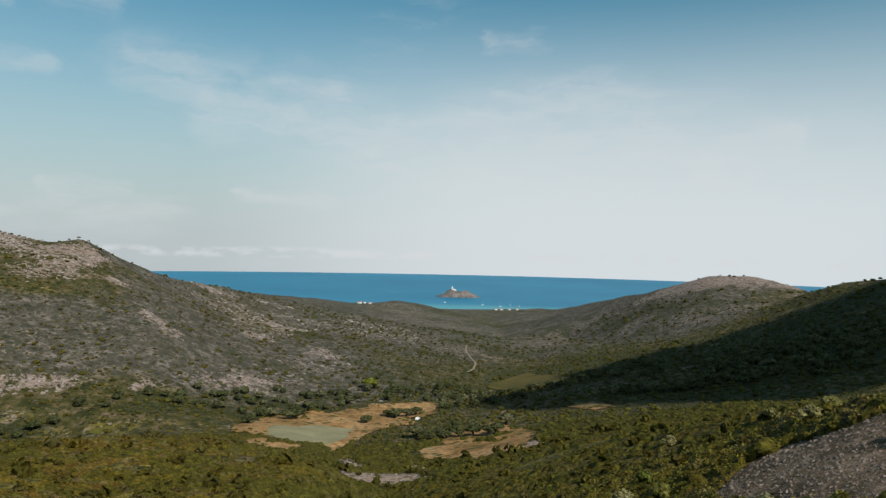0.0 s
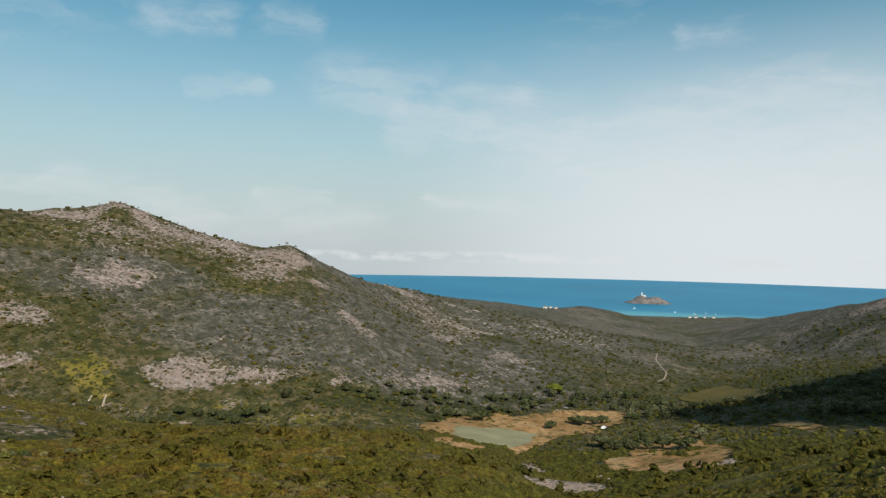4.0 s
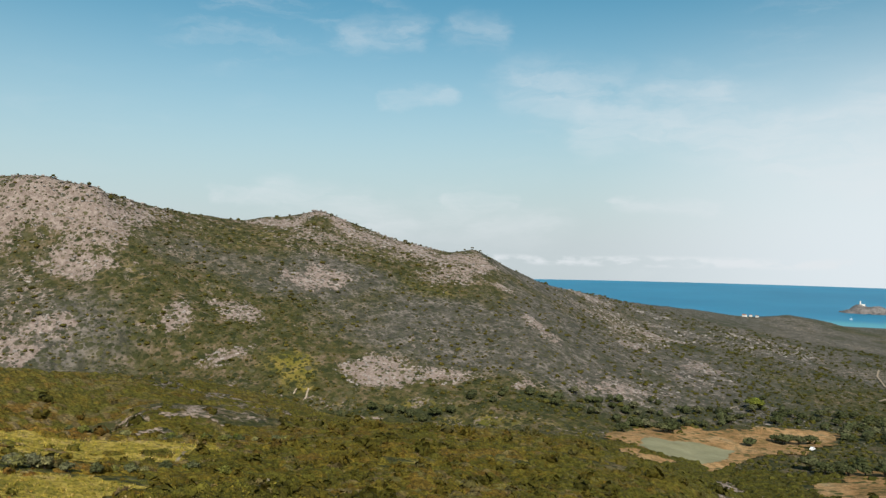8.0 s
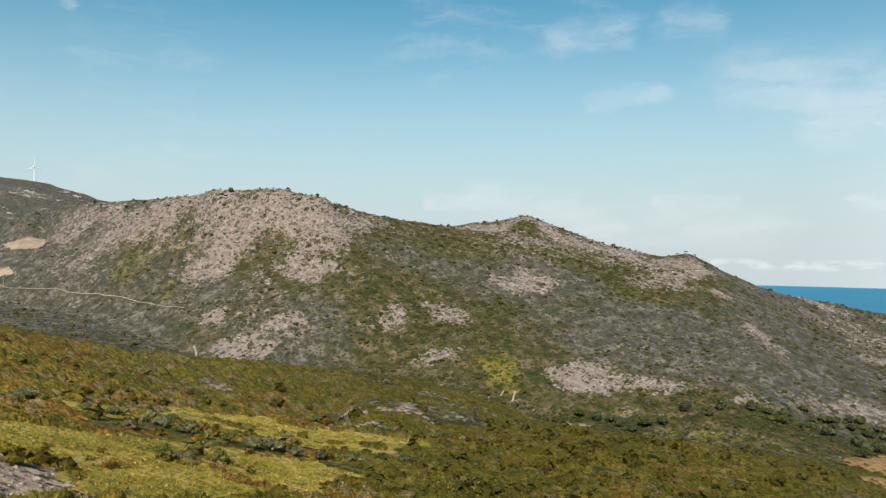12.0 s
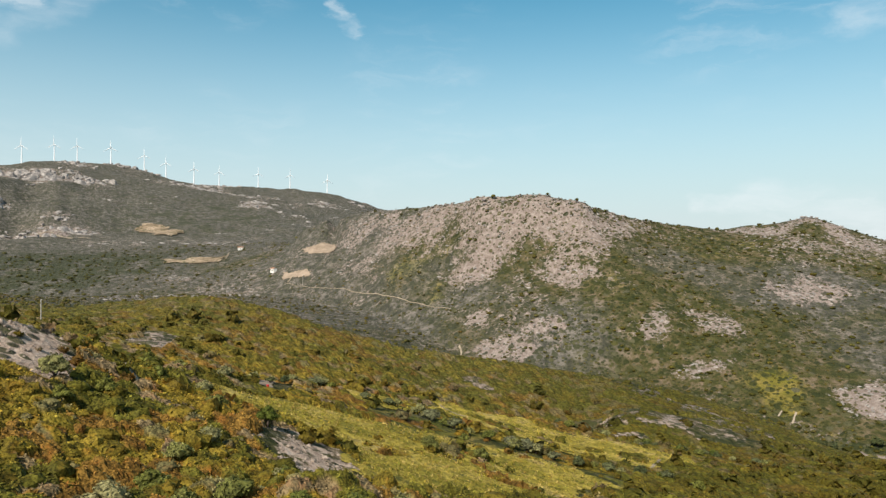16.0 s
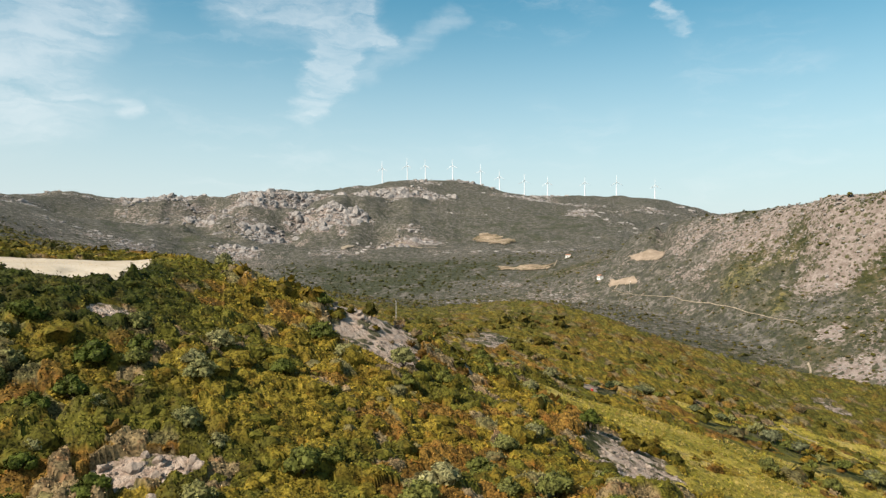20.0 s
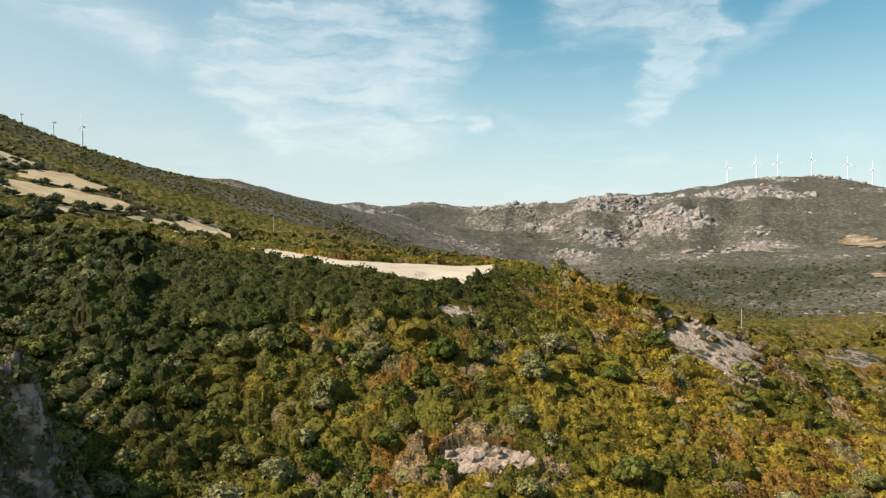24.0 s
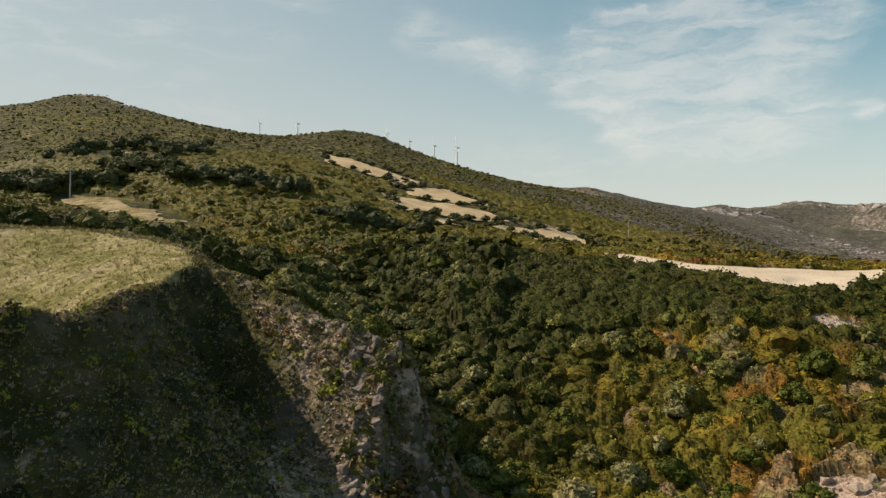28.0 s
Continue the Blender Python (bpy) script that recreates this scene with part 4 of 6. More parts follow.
def grid_faces(n, m):
    i, j = np.meshgrid(np.arange(n - 1), np.arange(m - 1), indexing="ij")
    a = (i * m + j).ravel()
    return np.stack((a, a + m, a + m + 1, a + 1), 1)


def land_cover(x, y):
    """Shares of bare rock, low green, thick wood and dry grey-brown at plan points."""
    r = np.hypot(x, y)
    far = np.clip((r - 250) / 900, 0, 1)
    rock = 0.25 + 0.95 * (fbm(x, y, 110, 4, 21) - 0.5) + 0.12 * far
    green = 0.35 + 0.9 * (fbm(x, y, 120, 4, 31) - 0.5) - 0.25 * far
    wood = 0.08 + 1.0 * (fbm(x, y, 90, 4, 41) - 0.55)
    a = np.degrees(np.arctan2(-x, y))
    # extra wood to the north: cloud shade over the valley put into the cover
    wood = wood + 0.45 * np.clip((26 - a) / 16, 0, 1) * np.clip((r - 150) / 150, 0, 1)
    wood = wood + (0.25 + 0.9 * fbm(x, y, 14, 3, 43)) * np.clip((a - 104) / 9, 0, 1) * np.clip((135 - r) / 20, 0, 1) * np.clip((r - 50) / 30, 0, 1)
    # dry share grows with distance: haze of the far hills put into the cover
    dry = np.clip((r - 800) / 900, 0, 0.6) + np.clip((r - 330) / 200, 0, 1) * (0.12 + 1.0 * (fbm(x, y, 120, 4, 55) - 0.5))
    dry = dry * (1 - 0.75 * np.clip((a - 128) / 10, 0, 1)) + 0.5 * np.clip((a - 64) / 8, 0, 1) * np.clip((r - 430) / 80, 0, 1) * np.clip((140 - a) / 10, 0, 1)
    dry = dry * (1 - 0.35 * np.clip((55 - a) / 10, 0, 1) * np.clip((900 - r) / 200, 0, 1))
    south = np.clip((a - 122) / 8, 0, 1) * np.clip((r - 110) / 40, 0, 1)
    rock = rock * (1 - 0.8 * np.clip((a - 142) / 4, 0, 1) * np.clip((75 - r) / 10, 0, 1))
    rock, green = rock * (1 - 0.6 * south) - 0.1 * south, green + 0.16 * south
    shares = {"rock": rock, "green": green, "wood": wood, "dry": dry}
    wx = x + r * 0.07 * (fbm(x, y, 40, 4, 51) - 0.5)
    wy = y + r * 0.07 * (fbm(x, y, 40, 4, 61) - 0.5)
    for kind, rows in PATCHES.items():
        for px, py, across, along, share in rows:
            d = math.hypot(px, py)
            ux, uy = px / d, py / d
            du = ((wx - px) * ux + (wy - py) * uy) / (along + 0.5)
            dv = ((wy - py) * ux - (wx - px) * uy) / (across + 0.5)
            near = np.clip(1.1 - 0.7 * (du * du + dv * dv), 0, 0.9) * share
            for other in shares:
                if other == kind:
                    shares[other] = np.maximum(shares[other], near)
                elif not (other == "dry" or kind == "dry"):
                    shares[other] = shares[other] * (1 - 0.8 * near)
    return np.stack([shares[k] for k in ("rock", "green", "wood", "dry")], -1).clip(0, 1)


def build_ground():
    az = np.radians(np.concatenate((np.arange(-178, -44, 2.0), np.arange(-44, 182, 0.26))))
    az = np.append(az, az[0] + 2 * math.pi)
    r = np.concatenate(([0.01, 3.0, 8.0], R0 * np.exp(np.arange(0, math.log(2750 / R0), 0.0158)), [3000, 3500, 4200, 4950]))
    a, d = np.meshgrid(az, r, indexing="ij")
    x, y = -np.sin(a) * d, np.cos(a) * d
    ob = mesh_object("ground", np.stack((x, y, height(x, y)), -1).reshape(-1, 3), grid_faces(len(az), len(r)), GROUND)
    layer = ob.data.color_attributes.new("cover", "FLOAT_COLOR", "POINT")
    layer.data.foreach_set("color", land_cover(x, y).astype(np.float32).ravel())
    return tagged(ob, "rolling hills of green scrub, pale rock and dry grass", "hillside", kind="structure")


ground = build_ground()

# the sea, a flat sheet out to the horizon
bearing = np.radians(np.arange(-180, 181, 3.0))
reach = np.array([1500, 1900, 2300, 2700, 3200, 3800, 4400, 4940.0])
ta, tr = np.meshgrid(bearing, reach, indexing="ij")
sea = mesh_object("water", np.stack((-np.sin(ta) * tr, np.cos(ta) * tr, 0 * tr), -1).reshape(-1, 3), grid_faces(len(bearing), len(reach)), SEA)
tagged(sea, "calm blue sea reaching to the horizon", "sea", kind="structure")


def inside(px, py, outline):
    hit = np.zeros(px.shape, bool)
    for (x0, y0), (x1, y1) in zip(outline, outline[1:] + outline[:1]):
        cross = (y0 > py) != (y1 > py)
        with np.errstate(divide="ignore", invalid="ignore"):
            hit ^= cross & (px < (x1 - x0) * (py - y0) / (y1 - y0) + x0)
    return hit


def drape(name, keep_test, box, cell, lift, material, rough=12):
    """A sheet laid on the ground over the cells that keep_test accepts."""
    x0, y0, x1, y1 = box
    gx, gy = np.arange(x0 - 3 * cell, x1 + 4 * cell, cell), np.arange(y0 - 3 * cell, y1 + 4 * cell, cell)
    mx, my = np.meshgrid(gx, gy, indexing="ij")
    faces = grid_faces(len(gx), len(gy))
    mid = faces.mean(1)
    cx, cy = mx.ravel()[faces].mean(1), my.ravel()[faces].mean(1)
    wob = rough * cell
    keep = keep_test(cx + wob * (fbm(cx, cy, 18 * cell, 4, 71) - 0.5), cy + wob * (fbm(cx, cy, 18 * cell, 4, 81) - 0.5))
    faces = faces[keep]
    used, inverse = np.unique(faces, return_inverse=True)
    x, y = mx.ravel()[used], my.ravel()[used]
    z = height(x, y) + lift
    return mesh_object(name, np.stack((x, y, z), -1), inverse.reshape(faces.shape), material)


FIELD_KINDS = {
    "brow": (BROW, "dry yellow-green turf on the rounded brow of the bank"),
    "scree": (SUNLIT_SCREE, "stony spur of the bank with dry grass, sunlight put into its pale colour"),
    "gravel": (GRAVEL, "dark brown stony slope with loose gravel"),
    "grass": (GRASS, "yellow-green grassy strip on the slope between bushes"),
    "hay": (HAY, "mown pale straw field on the crest above the scrub"),
    "terrace": (TERRACE, "dry golden terrace field between dark hedges"),
    "pasture": (PASTURE, "dry sandy pasture with scattered low bushes"),
    "stubble": (STUBBLE, "small bare pinkish field beside olive bushes"),
    "valley": (ORANGE_SOIL, "orange-brown grazed valley field with green tufts"),
    "reed": (REED, "flat grey-green reed bed in the valley field"),
    "meadow": (MEADOW, "dull green meadow on the valley floor"),
    "quarry": (QUARRY, "cut of bare orange earth in the mountainside"),
}
FIELD_SPANS = []
for kind, outline in FIELDS:
    xs, ys = [p[0] for p in outline], [p[1] for p in outline]
    span = (min(xs), min(ys), max(xs), max(ys))
    dist = math.hypot(sum(xs) / len(xs), sum(ys) / len(ys))
    FIELD_SPANS.append((outline, span))
    field = drape("field", lambda px, py, o=outline: inside(px, py, o), span, dist / 420, 0.0012 * dist + (0.25 if kind == "reed" else 0.0), FIELD_KINDS[kind][0], 30 if kind in ("scree", "gravel", "grass", "valley", "quarry", "pasture") else 12)
    tagged(field, FIELD_KINDS[kind][1], "field", kind="structure")


def near_line(px, py, line, width):
    best = np.full(px.shape, 1e9)
    for (x0, y0), (x1, y1) in zip(line, line[1:]):
        dx, dy = x1 - x0, y1 - y0
        s = np.clip(((px - x0) * dx + (py - y0) * dy) / (dx * dx + dy * dy), 0, 1)
        best = np.minimum(best, np.hypot(px - x0 - s * dx, py - y0 - s * dy))
    return best < width


for width, line in TRACKS:
    xs, ys = [p[0] for p in line], [p[1] for p in line]
    dist = math.hypot(sum(xs) / len(xs), sum(ys) / len(ys))
    half = width * (0.27 + dist / 8000)
    path = drape("dirt_track", lambda px, py, o=line, w=half: near_line(px, py, o, w), (min(xs) - 4, min(ys) - 4, max(xs) + 4, max(ys) + 4), half / 2.2, 0.06 + 0.0012 * dist, TRACK, 3)
    tagged(path, "pale dirt track winding through low scrub", "track", kind="structure")

# ---- plants ----
rng = np.random.default_rng(7)


def ball():
    """Vertices and triangles of an icosahedron."""
    g = (1 + 5 ** 0.5) / 2
    v = np.array([(-1, g, 0), (1, g, 0), (-1, -g, 0), (1, -g, 0), (0, -1, g), (0, 1, g), (0, -1, -g), (0, 1, -g), (g, 0, -1), (g, 0, 1), (-g, 0, -1), (-g, 0, 1)])
    d = np.linalg.norm(v[:, None] - v[None], axis=-1)
    near = np.abs(d - 2) < 1e-6
    f = [(i, j, k) for i in range(12) for j in range(i + 1, 12) for k in range(j + 1, 12) if near[i, j] and near[j, k] and near[i, k]]
    v = v / np.linalg.norm(v[0])
    f = [t if np.dot(np.cross(v[t[1]] - v[t[0]], v[t[2]] - v[t[0]]), v[t[0]]) > 0 else (t[0], t[2], t[1]) for t in f]
    return v, np.array(f)


def finer(v, f):
    """Each triangle cut in four, on the unit ball."""
    mid, out, v = {}, [], [tuple(p) for p in v]

    def half(a, b):
        key = (min(a, b), max(a, b))
        if key not in mid:
            m = np.add(v[a], v[b])
            v.append(tuple(m / np.linalg.norm(m)))
            mid[key] = len(v) - 1
        return mid[key]
    for a, b, c in f:
        ab, bc, ca = half(a, b), half(b, c), half(c, a)
        out += [(a, ab, ca), (b, bc, ab), (c, ca, bc), (ab, bc, ca)]
    return np.array(v), np.array(out)


BALL = ball()
BALL2 = finer(*BALL)
BALL3 = finer(*BALL2)


def lumps(d, seed, n=6):
    """How far a lumpy crown reaches in the directions d."""
    g = np.random.default_rng(seed)
    c = g.normal(size=(n, 3))
    c[:, 2] = np.abs(c[:, 2]) * 0.8
    c /= np.linalg.norm(c, axis=1)[:, None]
    return 0.72 + 0.36 * np.max(np.exp(-((1 - d @ c.T) / 0.16)), axis=1)


def crown(seed, cards, size, core=BALL, hang=-0.25):
    """Unit crown: a dark uneven core in a shell of small leaf sprays. Vertices, quads, triangles, shade."""
    g = np.random.default_rng(seed)
    d = g.normal(size=(cards * 2, 3))
    d /= np.linalg.norm(d, axis=1)[:, None]
    d = d[d[:, 2] > hang][:cards]
    n = len(d)
    p = d * (lumps(d, seed) * g.uniform(0.82, 1.06, n))[:, None]
    face = d + g.normal(size=(n, 3)) * 0.55
    face /= np.linalg.norm(face, axis=1)[:, None]
    side = np.cross(face, g.normal(size=(n, 3)))
    side /= np.linalg.norm(side, axis=1)[:, None]
    up = np.cross(face, side)
    s = size * g.uniform(0.6, 1.35, (n, 1))
    corner = np.stack((p - side * s * 0.7, p - up * s, p + side * s * 0.7, p + up * s), 1)
    corner += g.normal(size=corner.shape) * size * 0.22
    cv, cf = core
    cv = cv * (lumps(cv, seed) * 0.92 * g.uniform(0.86, 1.1, len(cv)))[:, None]
    cf = cf[cv[cf][:, :, 2].mean(1) > -0.3]
    verts = np.concatenate((corner.reshape(-1, 3), cv))
    quads = np.arange(n * 4).reshape(n, 4)
    tris = cf + n * 4
    # core darker than the sprays: inner shade of the crown put into colour
    shade = np.concatenate((np.repeat(g.uniform(0.72, 1.22, n), 4), g.uniform(0.7, 1.05, len(cv))))
    return verts, quads, tris, shade


def scatter(step, r0, r1, seed):
    """Jittered plan points whose spacing grows with the distance."""
    g = np.random.default_rng(seed)
    n_l, n_a = int(math.log(r1 / r0) / step), int(radians(216) / step)
    i, j = np.meshgrid(np.arange(n_a), np.arange(n_l), indexing="ij")
    a = radians(-37) + (i + g.uniform(0, 1, i.shape)) * step
    r = r0 * np.exp((j + g.uniform(0, 1, j.shape)) * step)
    x, y = (-np.sin(a) * r).ravel(), (np.cos(a) * r).ravel()
    return x, y, g


def on_open_ground(x, y):
    """Where fields and tracks leave room for plants; the grazed valley fields keep some bushes."""
    free = np.ones(x.shape, bool)
    for (kind, _), (outline, (x0, y0, x1, y1)) in zip(FIELDS, FIELD_SPANS):
        box = (x > x0) & (x < x1) & (y > y0) & (y < y1)
        clump = (fbm(x[box], y[box], 26, 3, 45) > (0.6 if kind in ("grass", "valley") else 0.54)) & (kind in ("valley", "pasture", "grass"))
        free[box] &= ~inside(x[box], y[box], outline) | clump
        if kind in ("terrace", "stubble", "pasture"):
            free &= ~near_line(x, y, outline + outline[:1], 0.018 * math.hypot(*outline[0]))
    for width, line in TRACKS:
        free &= ~near_line(x, y, line, width * (0.6 + np.hypot(*line[0]) / 900))
    return free


def bank_top(x, y):
    """The grassy brow and steep stony face close by, without scrub."""
    a, r = np.degrees(np.arctan2(-x, y)), np.hypot(x, y)
    brow = (a > 158.5) & (r < 92) | (a > 152) & (r < 66) | (a > 147.3) & (r < 56)
    return brow


def before_hay(x, y):
    """The low fringe of scrub along the mown field."""
    a, r = np.degrees(np.arctan2(-x, y)), np.hypot(x, y)
    return (a > 108) & (a < 140) & (r > 92) & (r < 165)


DARK, OLIVE, YELLOW, GREY, RUST, TWIG = np.array([(0.08, 0.088, 0.016), (0.182, 0.138, 0.02), (0.265, 0.182, 0.026), (0.2, 0.18, 0.1), (0.225, 0.105, 0.03), (0.28, 0.2, 0.14)])


def scrub_tint(x, y, cover, u):
    """A colour for each bush, in drifts; u is a chance number of its own."""
    rock, green, wood, dry = cover.T
    drift, patch = fbm(x, y, 30, 3, 91), fbm(x, y, 9, 3, 95)
    pick = (0.35 * u + 1.7 * fbm(x, y, 15, 3, 97)) % 1.0
    weight = np.stack((0.4 + 2.2 * wood + 5.0 * np.maximum(wood - 0.5, 0) + 0.8 * (drift < 0.47), 1.0 + 0 * x, 0.08 + 2.6 * np.maximum(green - 0.25, 0) * (drift > 0.42), 0.12 + 0.35 * wood + 0.3 * dry, 0.10 + 1.1 * (patch > 0.55) * (1 - 0.8 * wood), 0.08 + 0.8 * rock + 0.5 * dry), 1)
    weight = np.cumsum(weight / weight.sum(1, keepdims=True), 1)
    kind = (pick[:, None] > weight).sum(1).clip(0, 5)
    tint = np.stack((DARK, OLIVE, YELLOW, GREY, RUST, TWIG))[kind]
    tint = 0.62 * tint + 0.38 * OLIVE * (0.6 + 0.8 * drift[:, None])
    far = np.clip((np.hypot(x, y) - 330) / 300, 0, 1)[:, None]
    # far bushes greyed by distance, haze put into their tint
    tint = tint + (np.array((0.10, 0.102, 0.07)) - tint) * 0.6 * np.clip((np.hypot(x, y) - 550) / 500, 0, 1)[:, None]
    # wooded bushes are darker; cloud and gully shade is put into this tint too
    shade = np.clip((wood - 0.4) * 2.2, 0, 0.85)[:, None]
    tint = tint + (np.array((0.037, 0.048, 0.01)) - tint) * shade
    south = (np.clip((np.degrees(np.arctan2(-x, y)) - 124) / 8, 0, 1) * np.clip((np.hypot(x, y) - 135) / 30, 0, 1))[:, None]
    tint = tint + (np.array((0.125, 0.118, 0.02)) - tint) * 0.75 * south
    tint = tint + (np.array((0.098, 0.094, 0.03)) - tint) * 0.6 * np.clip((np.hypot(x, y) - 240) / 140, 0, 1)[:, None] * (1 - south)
    # bushes tinted darker towards the sea and the north
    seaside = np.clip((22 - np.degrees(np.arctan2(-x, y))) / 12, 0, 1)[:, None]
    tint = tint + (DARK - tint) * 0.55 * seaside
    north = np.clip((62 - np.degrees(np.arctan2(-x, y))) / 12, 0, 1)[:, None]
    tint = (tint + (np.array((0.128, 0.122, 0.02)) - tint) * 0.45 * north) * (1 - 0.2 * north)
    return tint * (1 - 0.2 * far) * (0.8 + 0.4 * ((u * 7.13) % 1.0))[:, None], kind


def worley(x, y, size, seed):
    """Distance to the nearest of a set of jittered points, in cells, with that point and its chance number."""
    best = np.full(x.shape, 9.0)
    px, py, chance = x.copy(), y.copy(), np.zeros(x.shape)
    ix, iy = np.floor(x / size), np.floor(y / size)
    for di in (-1, 0, 1):
        for dj in (-1, 0, 1):
            i, j = ix + di, iy + dj
            cx, cy = (i + lattice(i, j, seed)) * size, (j + lattice(i, j, seed + 1)) * size
            d = np.hypot(x - cx, y - cy) / size
            near = d < best
            best = np.where(near, d, best)
            px, py = np.where(near, cx, px), np.where(near, cy, py)
            chance = np.where(near, lattice(i, j, seed + 2), chance)
    return best, px, py, chance


def bush_room(x, y, cover):
    """Share of the ground that the maquis covers, ragged at the edges."""
    bare = np.clip(cover[:, 0] - 0.3, 0, 1) * 2.4 + 1.9 * np.clip(cover[:, 1] - 0.55, 0, 1) * (np.hypot(x, y) > 95)
    bare = bare + 2.2 * np.clip(fbm(x, y, 26, 4, 18) - 0.53, 0, 1) * (np.hypot(x, y) > 130)
    return np.clip(1.35 - bare - 1.1 * fbm(x, y, 5, 4, 17), 0, 1)


def canopy_height(x, y, cover):
    """Height of the matted bushes above the ground: lumps of three sizes with clefts between them."""
    wx, wy = x + 0.9 * (fbm(x, y, 1.6, 3, 27) - 0.5), y + 0.9 * (fbm(x, y, 1.6, 3, 28) - 0.5)
    d1, px, py, u = worley(wx, wy, 2.7, 101)
    d2, _, _, v = worley(wx, wy, 1.05, 111)
    lumps_of = 1.5 * np.sqrt(np.clip(1 - (d1 / 0.82) ** 2, 0, 1)) * (0.35 + 0.95 * u ** 1.5) + 0.62 * np.sqrt(np.clip(1 - (d2 / 0.8) ** 2, 0, 1)) * (0.3 + 0.9 * v)
    fine = 0.45 * (fbm(x, y, 0.7, 2, 37) - 0.5)
    return (lumps_of + fine) * (0.75 + 0.5 * cover[:, 2]), px, py, u, v


def build_canopy():
    """The closed scrub of the near slopes, one matted sheet with gaps at fields, tracks and bare rock."""
    step = 0.0031
    a, r = np.radians(np.arange(-36, 178, math.degrees(step))), 50 * np.exp(np.arange(0, math.log(400 / 50), step))
    ga, gr = np.meshgrid(a, r, indexing="ij")
    faces = grid_faces(len(a), len(r))
    x, y = (-np.sin(ga) * gr).ravel(), (np.cos(ga) * gr).ravel()
    seen = (gr.ravel() > 112) | (ga.ravel() > 0.66) | (ga.ravel() < -0.14)
    seen &= on_open_ground(x, y) & ~bank_top(x, y)
    keep = seen[faces].all(1)
    used, inverse = np.unique(faces[keep], return_inverse=True)
    faces = inverse.reshape(-1, 4)
    x, y = x[used], y[used]
    cover = land_cover(x, y)
    tall, px, py, u, v = canopy_height(x, y, cover)
    room = bush_room(px, py, cover)
    tall = tall * np.clip(room * 2.5, 0, 1) * np.where(before_hay(x, y), 0.55, 1.0)
    lie = height(x, y)
    keep = (room[faces] > 0.12).all(1) & (np.ptp(lie[faces], axis=1) < 1.6 * (0.5 + np.hypot(x, y)[faces[:, 0]] / 120))
    used, inverse = np.unique(faces[keep], return_inverse=True)
    faces = inverse.reshape(-1, 4)
    x, y, tall, u, v, px, py, cover = x[used], y[used], tall[used], u[used], v[used], px[used], py[used], cover[used]
    tall[np.bincount(faces.ravel(), minlength=len(x)) < 4] = -0.1
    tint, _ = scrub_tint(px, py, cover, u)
    # sheet tinted darker than the tips, shade within the bushes put into colour
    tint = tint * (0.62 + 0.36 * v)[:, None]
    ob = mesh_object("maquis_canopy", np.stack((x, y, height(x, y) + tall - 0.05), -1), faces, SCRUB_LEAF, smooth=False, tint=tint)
    return tagged(ob, "matted green and rust maquis scrub covering the slopes", "scrub", kind="stuff")


def build_sprays():
    """Small leaf sprays standing out of the matted scrub."""
    x, y, g = scatter(0.0046, 52, 150, 19)
    a = np.arctan2(-x, y)
    ok = ((np.hypot(x, y) > 112) | (a > 0.66) | (a < -0.14)) & on_open_ground(x, y) & ~bank_top(x, y)
    x, y = x[ok], y[ok]
    cover = land_cover(x, y)
    tall, px, py, u, v = canopy_height(x, y, cover)
    room = bush_room(px, py, cover)
    ok = room > 0.2
    x, y, tall, u, v, px, py, cover, room = x[ok], y[ok], tall[ok], u[ok], v[ok], px[ok], py[ok], cover[ok], room[ok]
    n = len(x)
    p = np.stack((x, y, height(x, y) + tall * np.clip(room * 2.5, 0, 1) * np.where(before_hay(x, y), 0.55, 1.0) + g.uniform(-0.05, 0.12, n)), -1)
    one = g.normal(size=(n, 3)) * (1, 1, 0.7)
    one /= np.linalg.norm(one, axis=1)[:, None]
    two = np.cross(one, g.normal(size=(n, 3)))
    two /= np.linalg.norm(two, axis=1)[:, None]
    size = (np.hypot(x, y) / 560 * g.lognormal(0, 0.3, n))[:, None]
    corner = np.stack((p - one * size, p - two * size * 0.6, p + one * size, p + two * size * 0.6), 1).reshape(-1, 3)
    tint, _ = scrub_tint(px, py, cover, u)
    # tips tinted lighter than the sheet, as if catching the light
    tint = tint * (0.75 + 0.35 * v + g.uniform(0, 0.7, n))[:, None]
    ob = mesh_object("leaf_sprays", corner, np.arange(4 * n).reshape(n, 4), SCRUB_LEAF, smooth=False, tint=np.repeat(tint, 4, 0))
    return tagged(ob, "leafy tips of green and rust maquis bushes", "foliage", kind="stuff")


